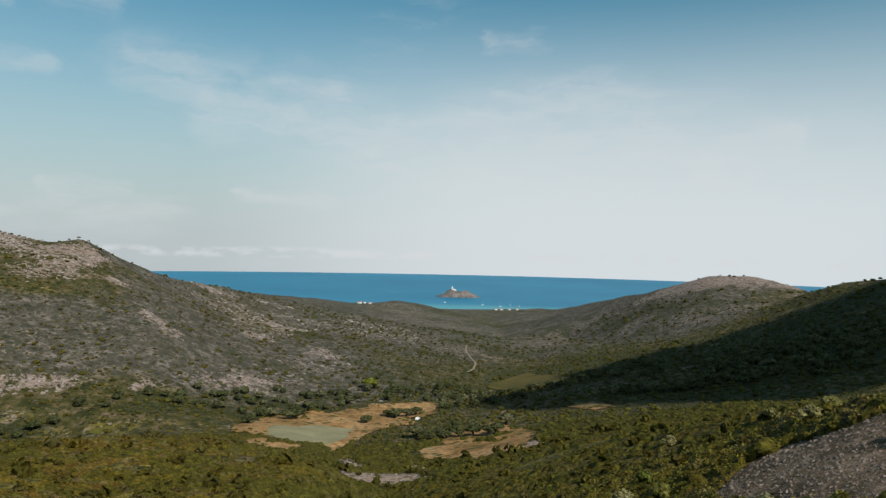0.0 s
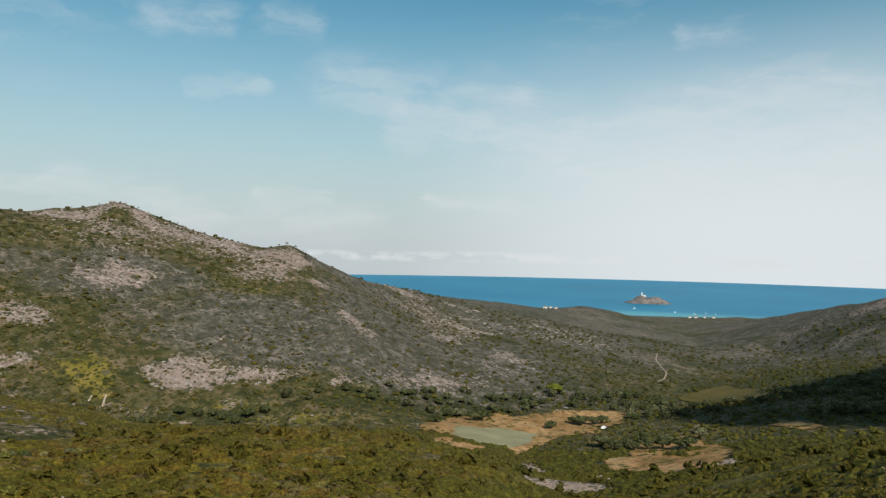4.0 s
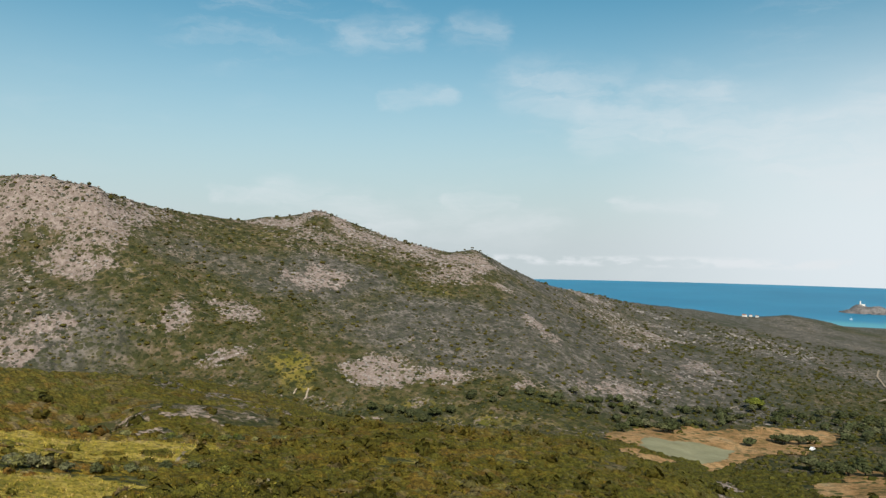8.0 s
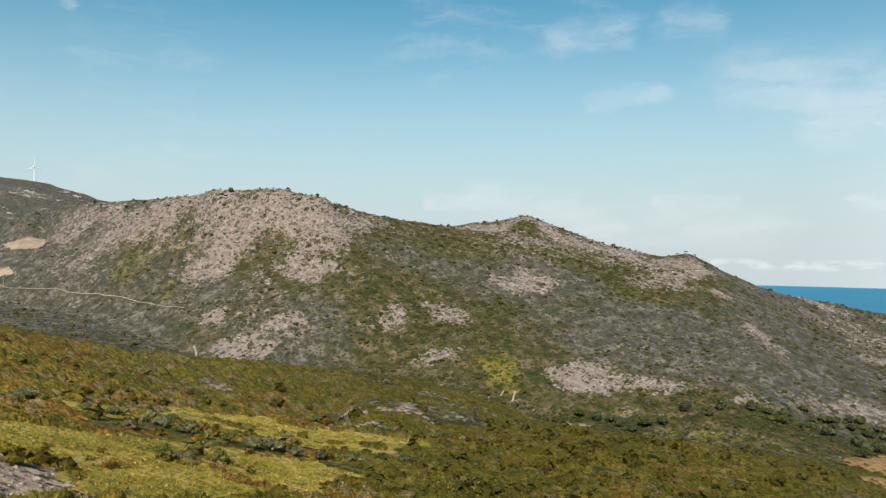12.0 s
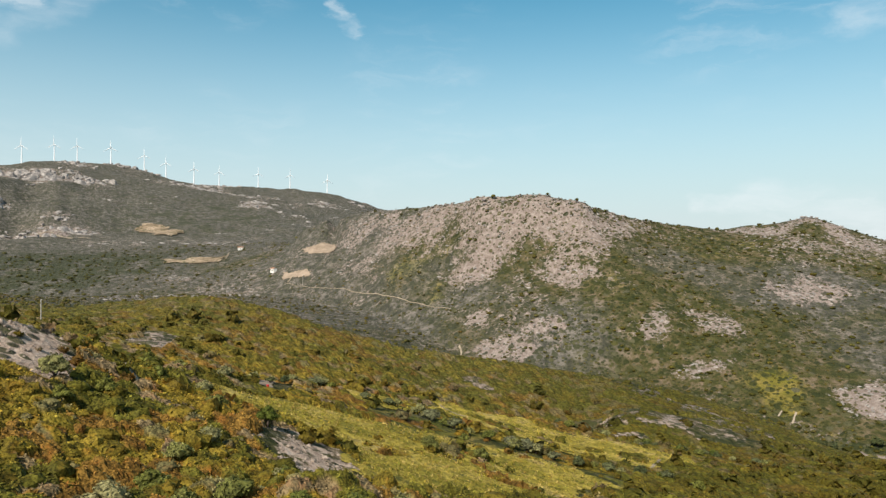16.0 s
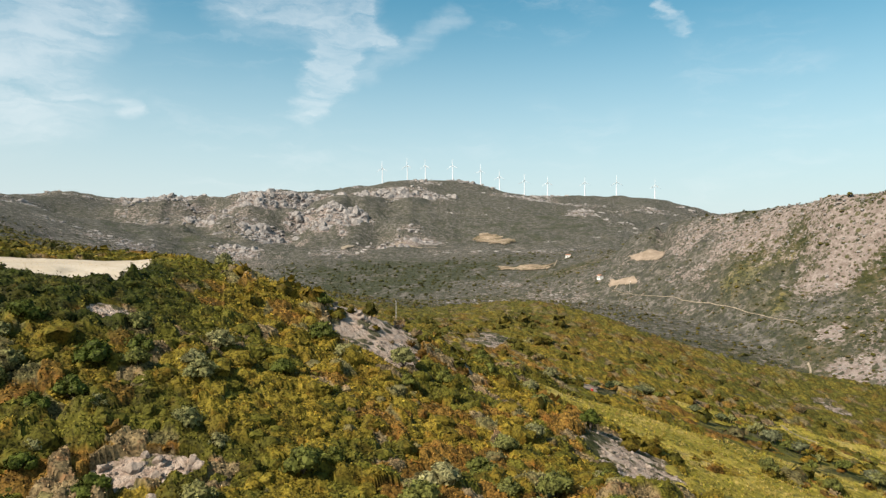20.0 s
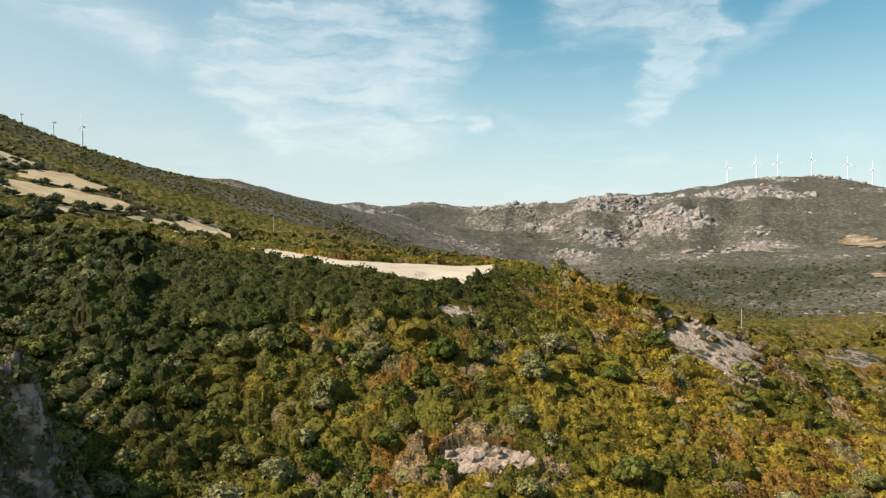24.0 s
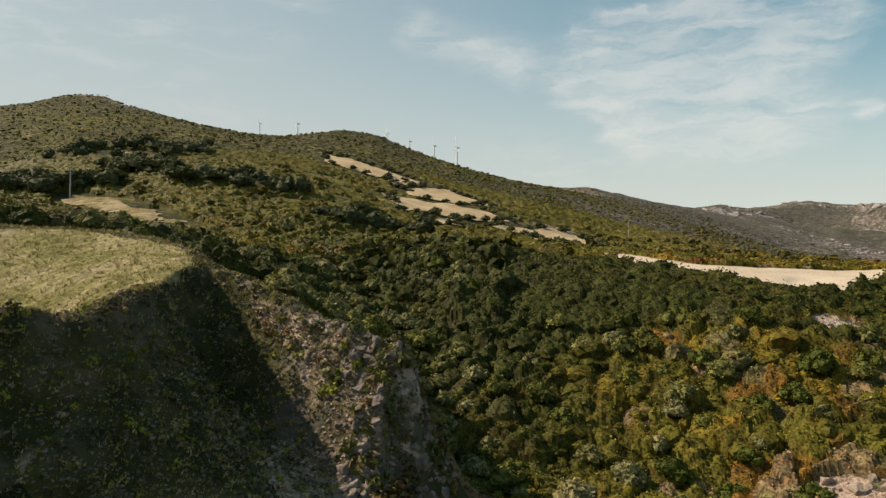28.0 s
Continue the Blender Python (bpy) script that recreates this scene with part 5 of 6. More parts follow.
def strew(name, label, x, y, z, size, tall, tint, models, material, category, g):
    """Many plants of a few shapes set down at plan points, one object."""
    turn = g.uniform(0, 2 * math.pi, len(x))
    model = g.integers(0, len(models), len(x))
    V, Q, T, C = [], [], [], []
    base = 0
    for k, (mv, mq, mt, ms) in enumerate(models):
        sel = np.where(model == k)[0]
        m = len(sel)
        c, s = np.cos(turn[sel])[:, None], np.sin(turn[sel])[:, None]
        px = (mv[:, 0] * c - mv[:, 1] * s) * size[sel, None] + x[sel, None]
        py = (mv[:, 0] * s + mv[:, 1] * c) * size[sel, None] + y[sel, None]
        pz = mv[:, 2] * tall[sel, None] + z[sel, None]
        V.append(np.stack((px, py, pz), -1).reshape(-1, 3))
        C.append((tint[sel][:, None, :] * ms[None, :, None]).reshape(-1, 3))
        off = base + np.arange(m)[:, None, None] * len(mv)
        if len(mq):
            Q.append((mq[None] + off).reshape(-1, 4))
        if len(mt):
            T.append((mt[None] + off).reshape(-1, 3))
        base += m * len(mv)
    faces = [np.concatenate(b) for b in (Q, T) if b]
    ob = mesh_object(name, np.concatenate(V), faces, material, smooth=False, tint=np.concatenate(C))
    return tagged(ob, label, category, kind="stuff")


def scrub(name, label, step, r0, r1, models, radius, seed, keep):
    """A carpet of bushes over a belt of the land, one object."""
    x, y, g = scatter(step, r0, r1, seed)
    cover = land_cover(x, y)
    n = len(x)
    chance = keep(x, y, cover, g)
    ok = (g.uniform(0, 1, n) < chance) & on_open_ground(x, y) & ~bank_top(x, y)
    x, y, cover = x[ok], y[ok], cover[ok]
    z = height(x, y)
    ok = z > 3
    x, y, z, cover = x[ok], y[ok], z[ok], cover[ok]
    n, r = len(x), np.hypot(x, y)
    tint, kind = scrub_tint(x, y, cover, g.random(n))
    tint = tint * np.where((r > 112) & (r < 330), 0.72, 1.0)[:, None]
    size = radius(r) * np.clip(g.lognormal(-0.1, 0.38, n), 0.4, 1.9) * (1 + 0.2 * cover[:, 2]) * (1 - 0.25 * (kind >= 4))
    size *= np.where(before_hay(x, y), 0.5, 1.0) * np.where((np.arctan2(-x, y) > 2.2) & (r > 140), 0.72, 1.0)
    tall = size * g.uniform(0.65, 1.0, n) * np.where(r > 330, 0.75, 1.05)
    return strew(name, label, x, y, z + 0.35 * tall, size, tall, tint, models, SCRUB_LEAF, "scrub", g)


def dome(seed):
    """A far bush: a rough low dome."""
    g = np.random.default_rng(seed)
    v, f = BALL
    top = f[(v[f][:, :, 2].mean(1) > -0.45)]
    v = v * g.uniform(0.75, 1.2, (len(v), 1))
    return v, np.zeros((0, 4), int), top, g.uniform(0.7, 1.25, len(v))


NEAR_MODELS = [crown(100 + k, 26, 0.13, BALL2) for k in range(9)]
MID_MODELS = [crown(200 + k, 10, 0.42) for k in range(6)]
FAR_MODELS = [dome(300 + k) for k in range(6)]

build_canopy()
build_sprays()
scrub("hill_scrub", "rounded bushes standing out of the maquis", 0.019, 50, 112, NEAR_MODELS, lambda r: 0.0125 * r, 11,
      lambda x, y, c, g: ((np.arctan2(-x, y) > 0.66) | (np.arctan2(-x, y) < -0.14)) * np.clip(0.55 - 1.6 * np.clip(c[:, 0] - 0.25, 0, 1) - 2.0 * np.clip(c[:, 1] - 0.5, 0, 1), 0, 1))
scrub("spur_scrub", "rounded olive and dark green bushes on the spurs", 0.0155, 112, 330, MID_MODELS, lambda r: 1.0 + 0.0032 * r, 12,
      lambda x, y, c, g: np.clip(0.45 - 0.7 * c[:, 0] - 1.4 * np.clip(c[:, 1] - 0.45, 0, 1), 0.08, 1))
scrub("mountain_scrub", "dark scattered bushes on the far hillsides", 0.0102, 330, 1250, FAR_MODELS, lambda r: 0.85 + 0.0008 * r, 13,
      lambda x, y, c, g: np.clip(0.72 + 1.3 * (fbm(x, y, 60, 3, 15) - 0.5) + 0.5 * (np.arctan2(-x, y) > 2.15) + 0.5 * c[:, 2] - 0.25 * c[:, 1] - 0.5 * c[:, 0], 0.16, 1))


def tube(points, radii, sides=7):
    """A tapered limb along a line of points."""
    pts, verts = [Vector(p) for p in points], []
    for i, p in enumerate(pts):
        along = (pts[min(i + 1, len(pts) - 1)] - pts[max(i - 1, 0)]).normalized()
        q = along.to_track_quat("Z", "Y")
        verts += [p + q @ Vector((math.cos(2 * math.pi * k / sides) * radii[i], math.sin(2 * math.pi * k / sides) * radii[i], 0)) for k in range(sides)]
    faces = [(i * sides + k, i * sides + (k + 1) % sides, (i + 1) * sides + (k + 1) % sides, (i + 1) * sides + k) for i in range(len(pts) - 1) for k in range(sides)]
    return np.array([tuple(v) for v in verts]), np.array(faces)


def joined(*pieces):
    verts, faces, base = [], [], 0
    for v, f in pieces:
        verts.append(v)
        faces.append(f + base)
        base += len(v)
    return np.concatenate(verts), np.concatenate(faces)


def plant(name, seed, height_m, spread, cards, leaf, material, trunk_share, clumps=5, flat=0.7):
    """A shrub or tree with a limbed trunk and a crown of leaf sprays, standing at the origin."""
    g = np.random.default_rng(seed)
    thing = new(name)
    top = height_m * trunk_share
    limbs = [tube([(0, 0, -0.5), (0.03, 0.02, top * 0.5), (0.0, 0.05, top)], [0.05 * height_m, 0.04 * height_m, 0.03 * height_m])]
    V, Q, T, C, base = [], [], [], [], 0
    for k in range(clumps):
        a = 2 * math.pi * k / max(clumps - 1, 1) + g.uniform(-0.4, 0.4)
        out = 0.0 if k == clumps - 1 else spread * g.uniform(0.38, 0.55)
        zc = top + (height_m - top) * (g.uniform(0.3, 0.5) if out else 0.62)
        c = np.array((math.cos(a) * out, math.sin(a) * out, zc))
        limbs.append(tube([(0, 0, top * 0.7), tuple(c * (0.5, 0.5, 0.75)), tuple(c)], [0.03 * height_m, 0.02 * height_m, 0.01 * height_m], 5))
        v, q, t, s = crown(seed * 31 + k, cards // clumps, leaf / (spread * 0.55), hang=-0.5)
        v = v * np.array((spread * 0.55, spread * 0.55, (height_m - top) * 0.5 * flat)) * g.uniform(0.85, 1.15) + c
        V.append(v)
        Q.append(q + base)
        T.append(t + base)
        C.append(s)
        base += len(v)
    trunk = mesh_object("trunk", *joined(*limbs), BARK, thing)
    shade = np.concatenate(C)[:, None] * np.ones((1, 3))
    mesh_object("crown", np.concatenate(V), [np.concatenate(Q), np.concatenate(T)], material, thing, False, shade)
    return thing


def set_down(thing, x, y, turn, size, sink=0.1):
    z = float(height(np.array([x]), np.array([y]))[0])
    thing.matrix_basis = Matrix.LocRotScale((x, y, z - sink), Euler((0, 0, turn)), (size,) * 3)


def spread_copies(makers, places, label, category, group):
    for k, (x, y, turn, size) in enumerate(places):
        source = makers[k % len(makers)]
        z = float(height(np.array([x]), np.array([y]))[0])
        ob = copy_thing(source, pose(0, 0, 0)) if k >= len(makers) else source
        ob.matrix_basis = Matrix.LocRotScale((x, y, z - 0.1), Euler((0, 0, turn)), (size,) * 3)
        tagged(ob, label, category, group)


# tall bushes that stand out of the near scrub
x, y, g = scatter(0.04, 60, 175, 23)
turned = np.degrees(np.arctan2(-x, y))
c = land_cover(x, y)
pick = (g.uniform(0, 1, len(x)) < (0.10 + 0.5 * c[:, 2] + 0.2 * (turned > 108) * (fbm(x, y, 16, 3, 19) > 0.46)) * ((turned > 60) | (turned < -12))) & on_open_ground(x, y) & ~bank_top(x, y) & ~before_hay(x, y) & (c[:, 0] < 0.6)
tall = [(float(a), float(b), float(g.uniform(0, 6)), float(g.uniform(0.7, 1.25))) for a, b in zip(x[pick], y[pick])]
g.shuffle(tall)
tall = tall[:300]
spread_copies([plant("shrub", 400 + k, 3.1, 1.75, 460, 0.14, SHRUB_LEAF, 0.18) for k in range(5)], tall, "tall grey-green maquis shrub standing above lower scrub", "shrub", "tall shrubs on the slope")

# rounder bushes in rows between the grassy strips
g = np.random.default_rng(33)
row = []
for line in HEDGE_LINES:
    for (x0, y0), (x1, y1) in zip(line, line[1:]):
        n = int(math.hypot(x1 - x0, y1 - y0) / 3.0)
        for k in range(n):
            s = (k + g.random()) / n
            if g.random() < 0.72:
                row.append((x0 + (x1 - x0) * s + g.normal() * 1.8, y0 + (y1 - y0) * s + g.normal() * 1.8, float(g.uniform(0, 6)), float(g.uniform(0.7, 1.35))))
spread_copies([plant("round_bush", 450 + k, 2.6, 1.8, 150, 0.26, OAK_LEAF if k % 2 else SHRUB_LEAF, 0.15) for k in range(4)], row[:120], "round dark and grey-green bush between grassy strips", "bush", "bushes along the grass strips")

# holm oaks in the valley and along the field edges
x, y, g = scatter(0.017, 190, 640, 29)
c = land_cover(x, y)
pick = (g.uniform(0, 1, len(x)) < np.where(y < 0, 2.0, 2.4) * np.clip(c[:, 2] - 0.42, 0, 1)) & on_open_ground(x, y) & ((np.degrees(np.arctan2(-x, y)) < 60) & (np.hypot(x, y) > np.where(np.degrees(np.arctan2(-x, y)) < 25, 480, 330)) | (np.degrees(np.arctan2(-x, y)) > 138))
oaks = [(float(a), float(b), float(g.uniform(0, 6)), float(g.uniform(0.65, 1.2))) for a, b in zip(x[pick], y[pick])]
g.shuffle(oaks)
spread_copies([plant("oak_tree", 500 + k, 5.5, 4.0, 120, 0.8, OAK_LEAF, 0.25) for k in range(4)], oaks[:270], "dark round evergreen oak on the valley floor", "tree", "oaks in the valley")
rest = np.array(oaks[270:])
strew("oak_wood", "dark evergreen oak wood along the valley floor", rest[:, 0], rest[:, 1], height(rest[:, 0], rest[:, 1]) + 2.2 * rest[:, 3], 3.4 * rest[:, 3], 2.9 * rest[:, 3], np.tile((0.075, 0.088, 0.04), (len(rest), 1)) * g.uniform(0.7, 1.3, (len(rest), 1)), [crown(560 + k, 60, 0.2, BALL2, -0.6) for k in range(5)], SCRUB_LEAF, "wood", g)

# dark hedges along the terrace fields
g = np.random.default_rng(37)
hedge = []
for kind, outline in FIELDS:
    if kind != "terrace":
        continue
    for (x0, y0), (x1, y1) in zip(outline, outline[1:] + outline[:1]):
        n = int(math.hypot(x1 - x0, y1 - y0) / 4.5)
        for k in range(n):
            s = (k + g.random()) / n
            if g.random() < 0.8:
                hedge.append((x0 + (x1 - x0) * s + g.normal() * 1.2, y0 + (y1 - y0) * s + g.normal() * 1.2, float(g.uniform(0, 6)), float(g.uniform(0.3, 0.55))))
spread_copies([plant("hedge_bush", 530 + k, 5.5, 4.5, 120, 0.8, OAK_LEAF, 0.12) for k in range(3)], hedge[:280], "dark green hedge bush at the edge of a terrace field", "bush", "hedges of the terraces")

# ---- built things and stones ----


def part(name, piece, material, parent, label="", smooth=False):
    ob = mesh_object(name, piece[0], piece[1], material, parent, smooth)
    return tagged(ob, label)


def box(x0, y0, z0, x1, y1, z1, taper=0.0):
    v = np.array([(x0, y0, z0), (x1, y0, z0), (x1, y1, z0), (x0, y1, z0), (x0 + taper, y0 + taper, z1), (x1 - taper, y0 + taper, z1), (x1 - taper, y1 - taper, z1), (x0 + taper, y1 - taper, z1)], float)
    f = np.array([(0, 3, 2, 1), (4, 5, 6, 7), (0, 1, 5, 4), (1, 2, 6, 5), (2, 3, 7, 6), (3, 0, 4, 7)])
    return v, f


def ground_at(x, y):
    return float(height(np.array([x]), np.array([y]))[0])


def wind_turbine():
    """A white three-bladed turbine, hub 46 m up, rotor towards -Y."""
    t = new("wind_turbine")
    part("tower", tube([(0, 0, -4), (0, 0, 15), (0, 0, 45)], [1.9, 1.6, 1.05], 14), TURBINE_WHITE, t, smooth=True)
    part("nacelle", box(-1.2, -2.2, 44.6, 1.2, 5.0, 47.2, 0.25), TURBINE_WHITE, t)
    part("hub", tube([(0, -1.8, 46), (0, -3.2, 46), (0, -4.0, 46)], [1.2, 1.1, 0.3], 10), TURBINE_WHITE, t, smooth=True)
    for k in range(3):
        a = math.pi / 2 + 2 * math.pi * k / 3
        root, verts = [], []
        for s, chord, thick in ((1.0, 1.0, 0.9), (4.0, 2.1, 0.6), (10.0, 1.6, 0.4), (17.0, 1.0, 0.25), (22.5, 0.35, 0.1)):
            for u, w in ((-0.35, 0), (0, 0.5), (0.65, 0), (0, -0.5)):
                along, across = s, u * chord
                verts.append((math.cos(a) * along - math.sin(a) * across, -3.1 + w * thick, 46 + math.sin(a) * along + math.cos(a) * across))
        faces = [(i * 4 + j, i * 4 + (j + 1) % 4, i * 4 + 4 + (j + 1) % 4, i * 4 + 4 + j) for i in range(4) for j in range(4)] + [(16, 17, 18, 19)]
        part("blade", (np.array(verts), np.array(faces)), TURBINE_WHITE, t, smooth=True)
    return t


def on_crest(x, y):
    """The point of the skyline in this direction, a little behind the edge."""
    d = math.hypot(x, y)
    r = np.arange(0.75 * d, 1.15 * d, 4.0)
    z = height(x / d * r, y / d * r)
    best = float(r[np.argmax((z - 230) / r)]) + 10
    return x / d * best, y / d * best


first = wind_turbine()
for k, (x, y) in enumerate(TURBINES):
    ob = first if k == 0 else copy_thing(first, pose(0, 0, 0))
    x, y = on_crest(x, y)
    z = ground_at(x, y)
    ob.matrix_basis = pose(x, y, z, 0, 0, 65 + (k * 37) % 34) @ pose(0, 0, 46, 0, 0, 0) @ pose(0, 0, -46)
    tagged(ob, "white three-bladed wind turbine on the mountain ridge", "wind turbine", "turbines on the ridge")


def utility_pole(tall):
    t = new("utility_pole")
    part("post", tube([(0, 0, -0.8), (0, 0, tall * 0.5), (0, 0, tall)], [0.22, 0.19, 0.15], 8), POLE_WOOD, t, smooth=True)
    part("crossarm", box(-1.0, -0.12, tall - 0.8, 1.0, 0.12, tall - 0.55), POLE_WOOD, t)
    for s in (-0.8, 0.0, 0.8):
        part("insulator", tube([(s, 0, tall - 0.56), (s, 0, tall - 0.4), (s, 0, tall - 0.25)], [0.08, 0.12, 0.04], 6), PLASTER, t)
    return t


for k, (x, y) in enumerate(POLES):
    ob = utility_pole(11 if k == 2 else 8.5)
    ob.matrix_basis = pose(x, y, ground_at(x, y), 0, 0, 40 * k)
    tagged(ob, "weathered grey utility pole standing in the scrub", "utility pole", "utility poles")


def house(w, d, h):
    """A small plastered house with a gabled clay roof."""
    t = new("house")
    v, f = box(-w / 2, -d / 2, -3, w / 2, d / 2, h)
    gable = np.array([(-w / 2, 0, h + d * 0.22), (w / 2, 0, h + d * 0.22)])
    v = np.concatenate((v, gable))
    part("wall", (v, np.concatenate((f, np.array([(4, 7, 8, 8), (5, 9, 6, 6)])[:, [0, 1, 2, 2]]))[:6]), PLASTER, t)
    part("gable", (np.array([(-w / 2, -d / 2, h), (-w / 2, d / 2, h), (-w / 2, 0, h + d * 0.22), (w / 2, -d / 2, h), (w / 2, d / 2, h), (w / 2, 0, h + d * 0.22)]), np.array([(0, 2, 1), (3, 4, 5)])), PLASTER, t)
    e, top = 0.4, h + d * 0.22
    slab = [(-w / 2 - e, -d / 2 - e, h - 0.15), (w / 2 + e, -d / 2 - e, h - 0.15), (w / 2 + e, 0, top + 0.05), (-w / 2 - e, 0, top + 0.05), (w / 2 + e, d / 2 + e, h - 0.15), (-w / 2 - e, d / 2 + e, h - 0.15)]
    slab = np.array(slab + [(a, b, c + 0.22) for a, b, c in slab])
    part("roof", (slab, np.array([(6, 7, 8, 9), (9, 8, 10, 11), (0, 3, 2, 1), (3, 5, 4, 2), (0, 1, 7, 6), (5, 11, 10, 4), (1, 2, 8, 7), (2, 4, 10, 8), (0, 6, 9, 3), (3, 9, 11, 5)])), ROOF_TILE, t)
    for s in (-0.32, 0.0, 0.32):
        part("door" if s == 0 else "window", box(s * w - 0.55, -d / 2 - 0.06, 0.0 if s == 0 else 1.1, s * w + 0.55, -d / 2 + 0.1, 2.1 if s == 0 else 2.3), WINDOW_GLASS, t)
    return t


for k, (x, y) in enumerate(HOUSES):
    w = (7, 8, 6, 6, 7, 8, 6, 8, 7)[k]
    ob = house(w, w * 0.62, 3.2)
    ob.matrix_basis = pose(x, y, max(ground_at(x, y), 1.2) + 0.6, 0, 0, (20, 160, 200, 170, 190, 165, 185, 178, 70)[k])
    tagged(ob, "small white plastered farmhouse on the hillside" if k in (0, 8) else "white house in a hamlet by the sea", "house", "far houses")


def islet():
    t = new("rocky_islet")
    n = 70
    u = np.linspace(-1, 1, n)
    gx, gy = np.meshgrid(u, u, indexing="ij")
    x, y = gx * 100, gy * 50
    d = np.hypot(gx, gy) + 0.30 * (fbm(x, y, 40, 4, 77) - 0.5)
    humps = np.exp(-((gx + 0.35) / 0.3) ** 2) + 0.75 * np.exp(-((gx - 0.3) / 0.35) ** 2)
    z = (9 + 22 * humps) * np.clip(1.0 - d ** 4, -0.3, 1) + 12 * (fbm(x, y, 16, 4, 78) - 0.5) * (d < 0.95) - 2
    z = np.where(d > 0.98, -6, z)
    part("rock", (np.stack((x, y, z), -1).reshape(-1, 3), grid_faces(n, n)), ISLET, t)
    part("lighthouse", tube([(-30, 0, 22), (-30, 0, 37), (-30, 0, 43)], [3.0, 2.6, 1.8], 10), PLASTER, t, "white lighthouse tower")
    part("keeper_house", box(-26, -4, 18, -15, 4, 32, 0.2), PLASTER, t, "pale stone keeper's house")
    return t


isle_turn = radians(-1.35)
ob = islet()
ob.matrix_basis = pose(-math.sin(isle_turn) * 2990, math.cos(isle_turn) * 2990, 0, 0, 0, 4)
tagged(ob, "rocky grey islet with a white lighthouse in the sea", "island")

BOATS = [(-0.24, 2700), (-3.2, 2620), (-5.4, 2640), (-6.1, 2600), (-4.6, 2580)]
for turn, far in BOATS:
    t = new("sailing_boat")
    hull = box(-5.5, -1.7, -0.6, 5.5, 1.7, 1.5)
    hull[0][:4] *= (0.75, 0.5, 1)
    hull[0][[1, 2, 5, 6], 1] *= 0.25
    part("hull", hull, WHITE_PAINT, t)
    part("mast", tube([(0.5, 0, 1), (0.5, 0, 8), (0.5, 0, 14)], [0.16, 0.13, 0.08], 6), WHITE_PAINT, t)
    part("cabin", box(-2.5, -1.1, 1.4, 1.8, 1.1, 2.4, 0.25), WHITE_PAINT, t)
    a = radians(turn)
    t.matrix_basis = pose(-math.sin(a) * far, math.cos(a) * far, 0.1, 0, 0, 30 + 50 * turn)
    tagged(t, "small white sailing boat moored off the beach", "boat", "boats off the beach")


def car(material, long, tall):
    t = new("car")
    half = 0.88
    side = [(-0.5, 0.35), (-0.5, 0.62), (-0.44, 0.68), (-0.30, 0.70), (-0.20, 1.0), (0.22, 1.0), (0.36, 0.70), (0.48, 0.66), (0.5, 0.58), (0.5, 0.35)]
    v = np.array([(u * long, s * half * (0.86 if w > 0.9 else 1), w * tall) for s in (-1, 1) for u, w in side])
    n = len(side)
    quads = [(i, (i + 1) % n, n + (i + 1) % n, n + i) for i in range(n)]
    caps = [(0, 1, 2, 9), (2, 3, 8, 9), (3, 6, 7, 8), (3, 4, 5, 6)]
    quads += caps + [tuple(n + i for i in reversed(q)) for q in caps]
    part("body", (v, np.array(quads)), material, t)
    for s in (-1, 1):
        part("window", box(-0.20 * long, s * half * 0.93 - 0.02, tall * 0.73, 0.24 * long, s * half * 0.93 + 0.02, tall * 0.94), WINDOW_GLASS, t)
        for u in (-0.31, 0.31):
            part("wheel", tube([(u * long, s * (half - 0.22), 0.32), (u * long, s * half, 0.32), (u * long, s * (half + 0.03), 0.32)], [0.32, 0.32, 0.2], 12), RUBBER, t)
    return t


ob = car(WHITE_PAINT, 4.4, 2.0)
ob.matrix_basis = pose(-17.0, 463.0, ground_at(-17.0, 463.0) + 0.6, 0, 0, 70)
tagged(ob, "white van parked among the valley fields", "car")

drum = new("water_drum")
part("drum_body", tube([(0, 0, 0.0), (0, 0, 0.45), (0, 0, 0.9)], [0.3, 0.31, 0.3], 16), RED_PAINT, drum, smooth=True)
part("lid", tube([(0, 0, 0.9), (0, 0, 0.93), (0, 0, 0.935)], [0.31, 0.31, 0.02], 16), RED_PAINT, drum)
drum.matrix_basis = pose(-159.0, 29.6, ground_at(-159.0, 29.6) + 0.2)
tagged(drum, "small red water drum beside the bare field", "drum")

# a drifting cumulus, whose shade lies on the eastern hill
g = np.random.default_rng(640)
puffs, base = [], 0
for k in range(46):
    out, way = math.sqrt(g.random()), g.uniform(0, 2 * math.pi)
    u, w = out * math.cos(way) * 215, out * math.sin(way) * 105
    v, f = BALL2
    v = v * g.uniform(0.8, 1.15, (len(v), 1)) * (g.uniform(40, 78) * (1.1 - 0.4 * out)) * (1.15, 1.15, 0.6)
    puffs.append((v + (u * 0.84 - w * 0.54, u * 0.54 + w * 0.84, g.uniform(-8, 22)), f))
cloud = mesh_object("cloud", *joined(*puffs), CLOUD)
cloud.matrix_basis = pose(300 - math.sin(SUN_TURN) * 1200, 545 + math.cos(SUN_TURN) * 1200, 150 + 1200 * math.tan(SUN_HEIGHT))
tagged(cloud, "white cumulus cloud shading the eastern hill", "cloud", kind="structure")

# single trees of the valley
pine = plant("pine_tree", 610, 9.5, 8.0, 420, 0.9, PINE_LEAF, 0.3, 7, 0.75)
set_down(pine, -59, 578, 0.4, 1.0)
tagged(pine, "broad bright green umbrella pine beside the valley fields", "tree")
big_oak = [plant("oak_tree", 620 + k, 7.5, 5.2, 300, 0.8, OAK_LEAF, 0.25, 6) for k in range(3)]
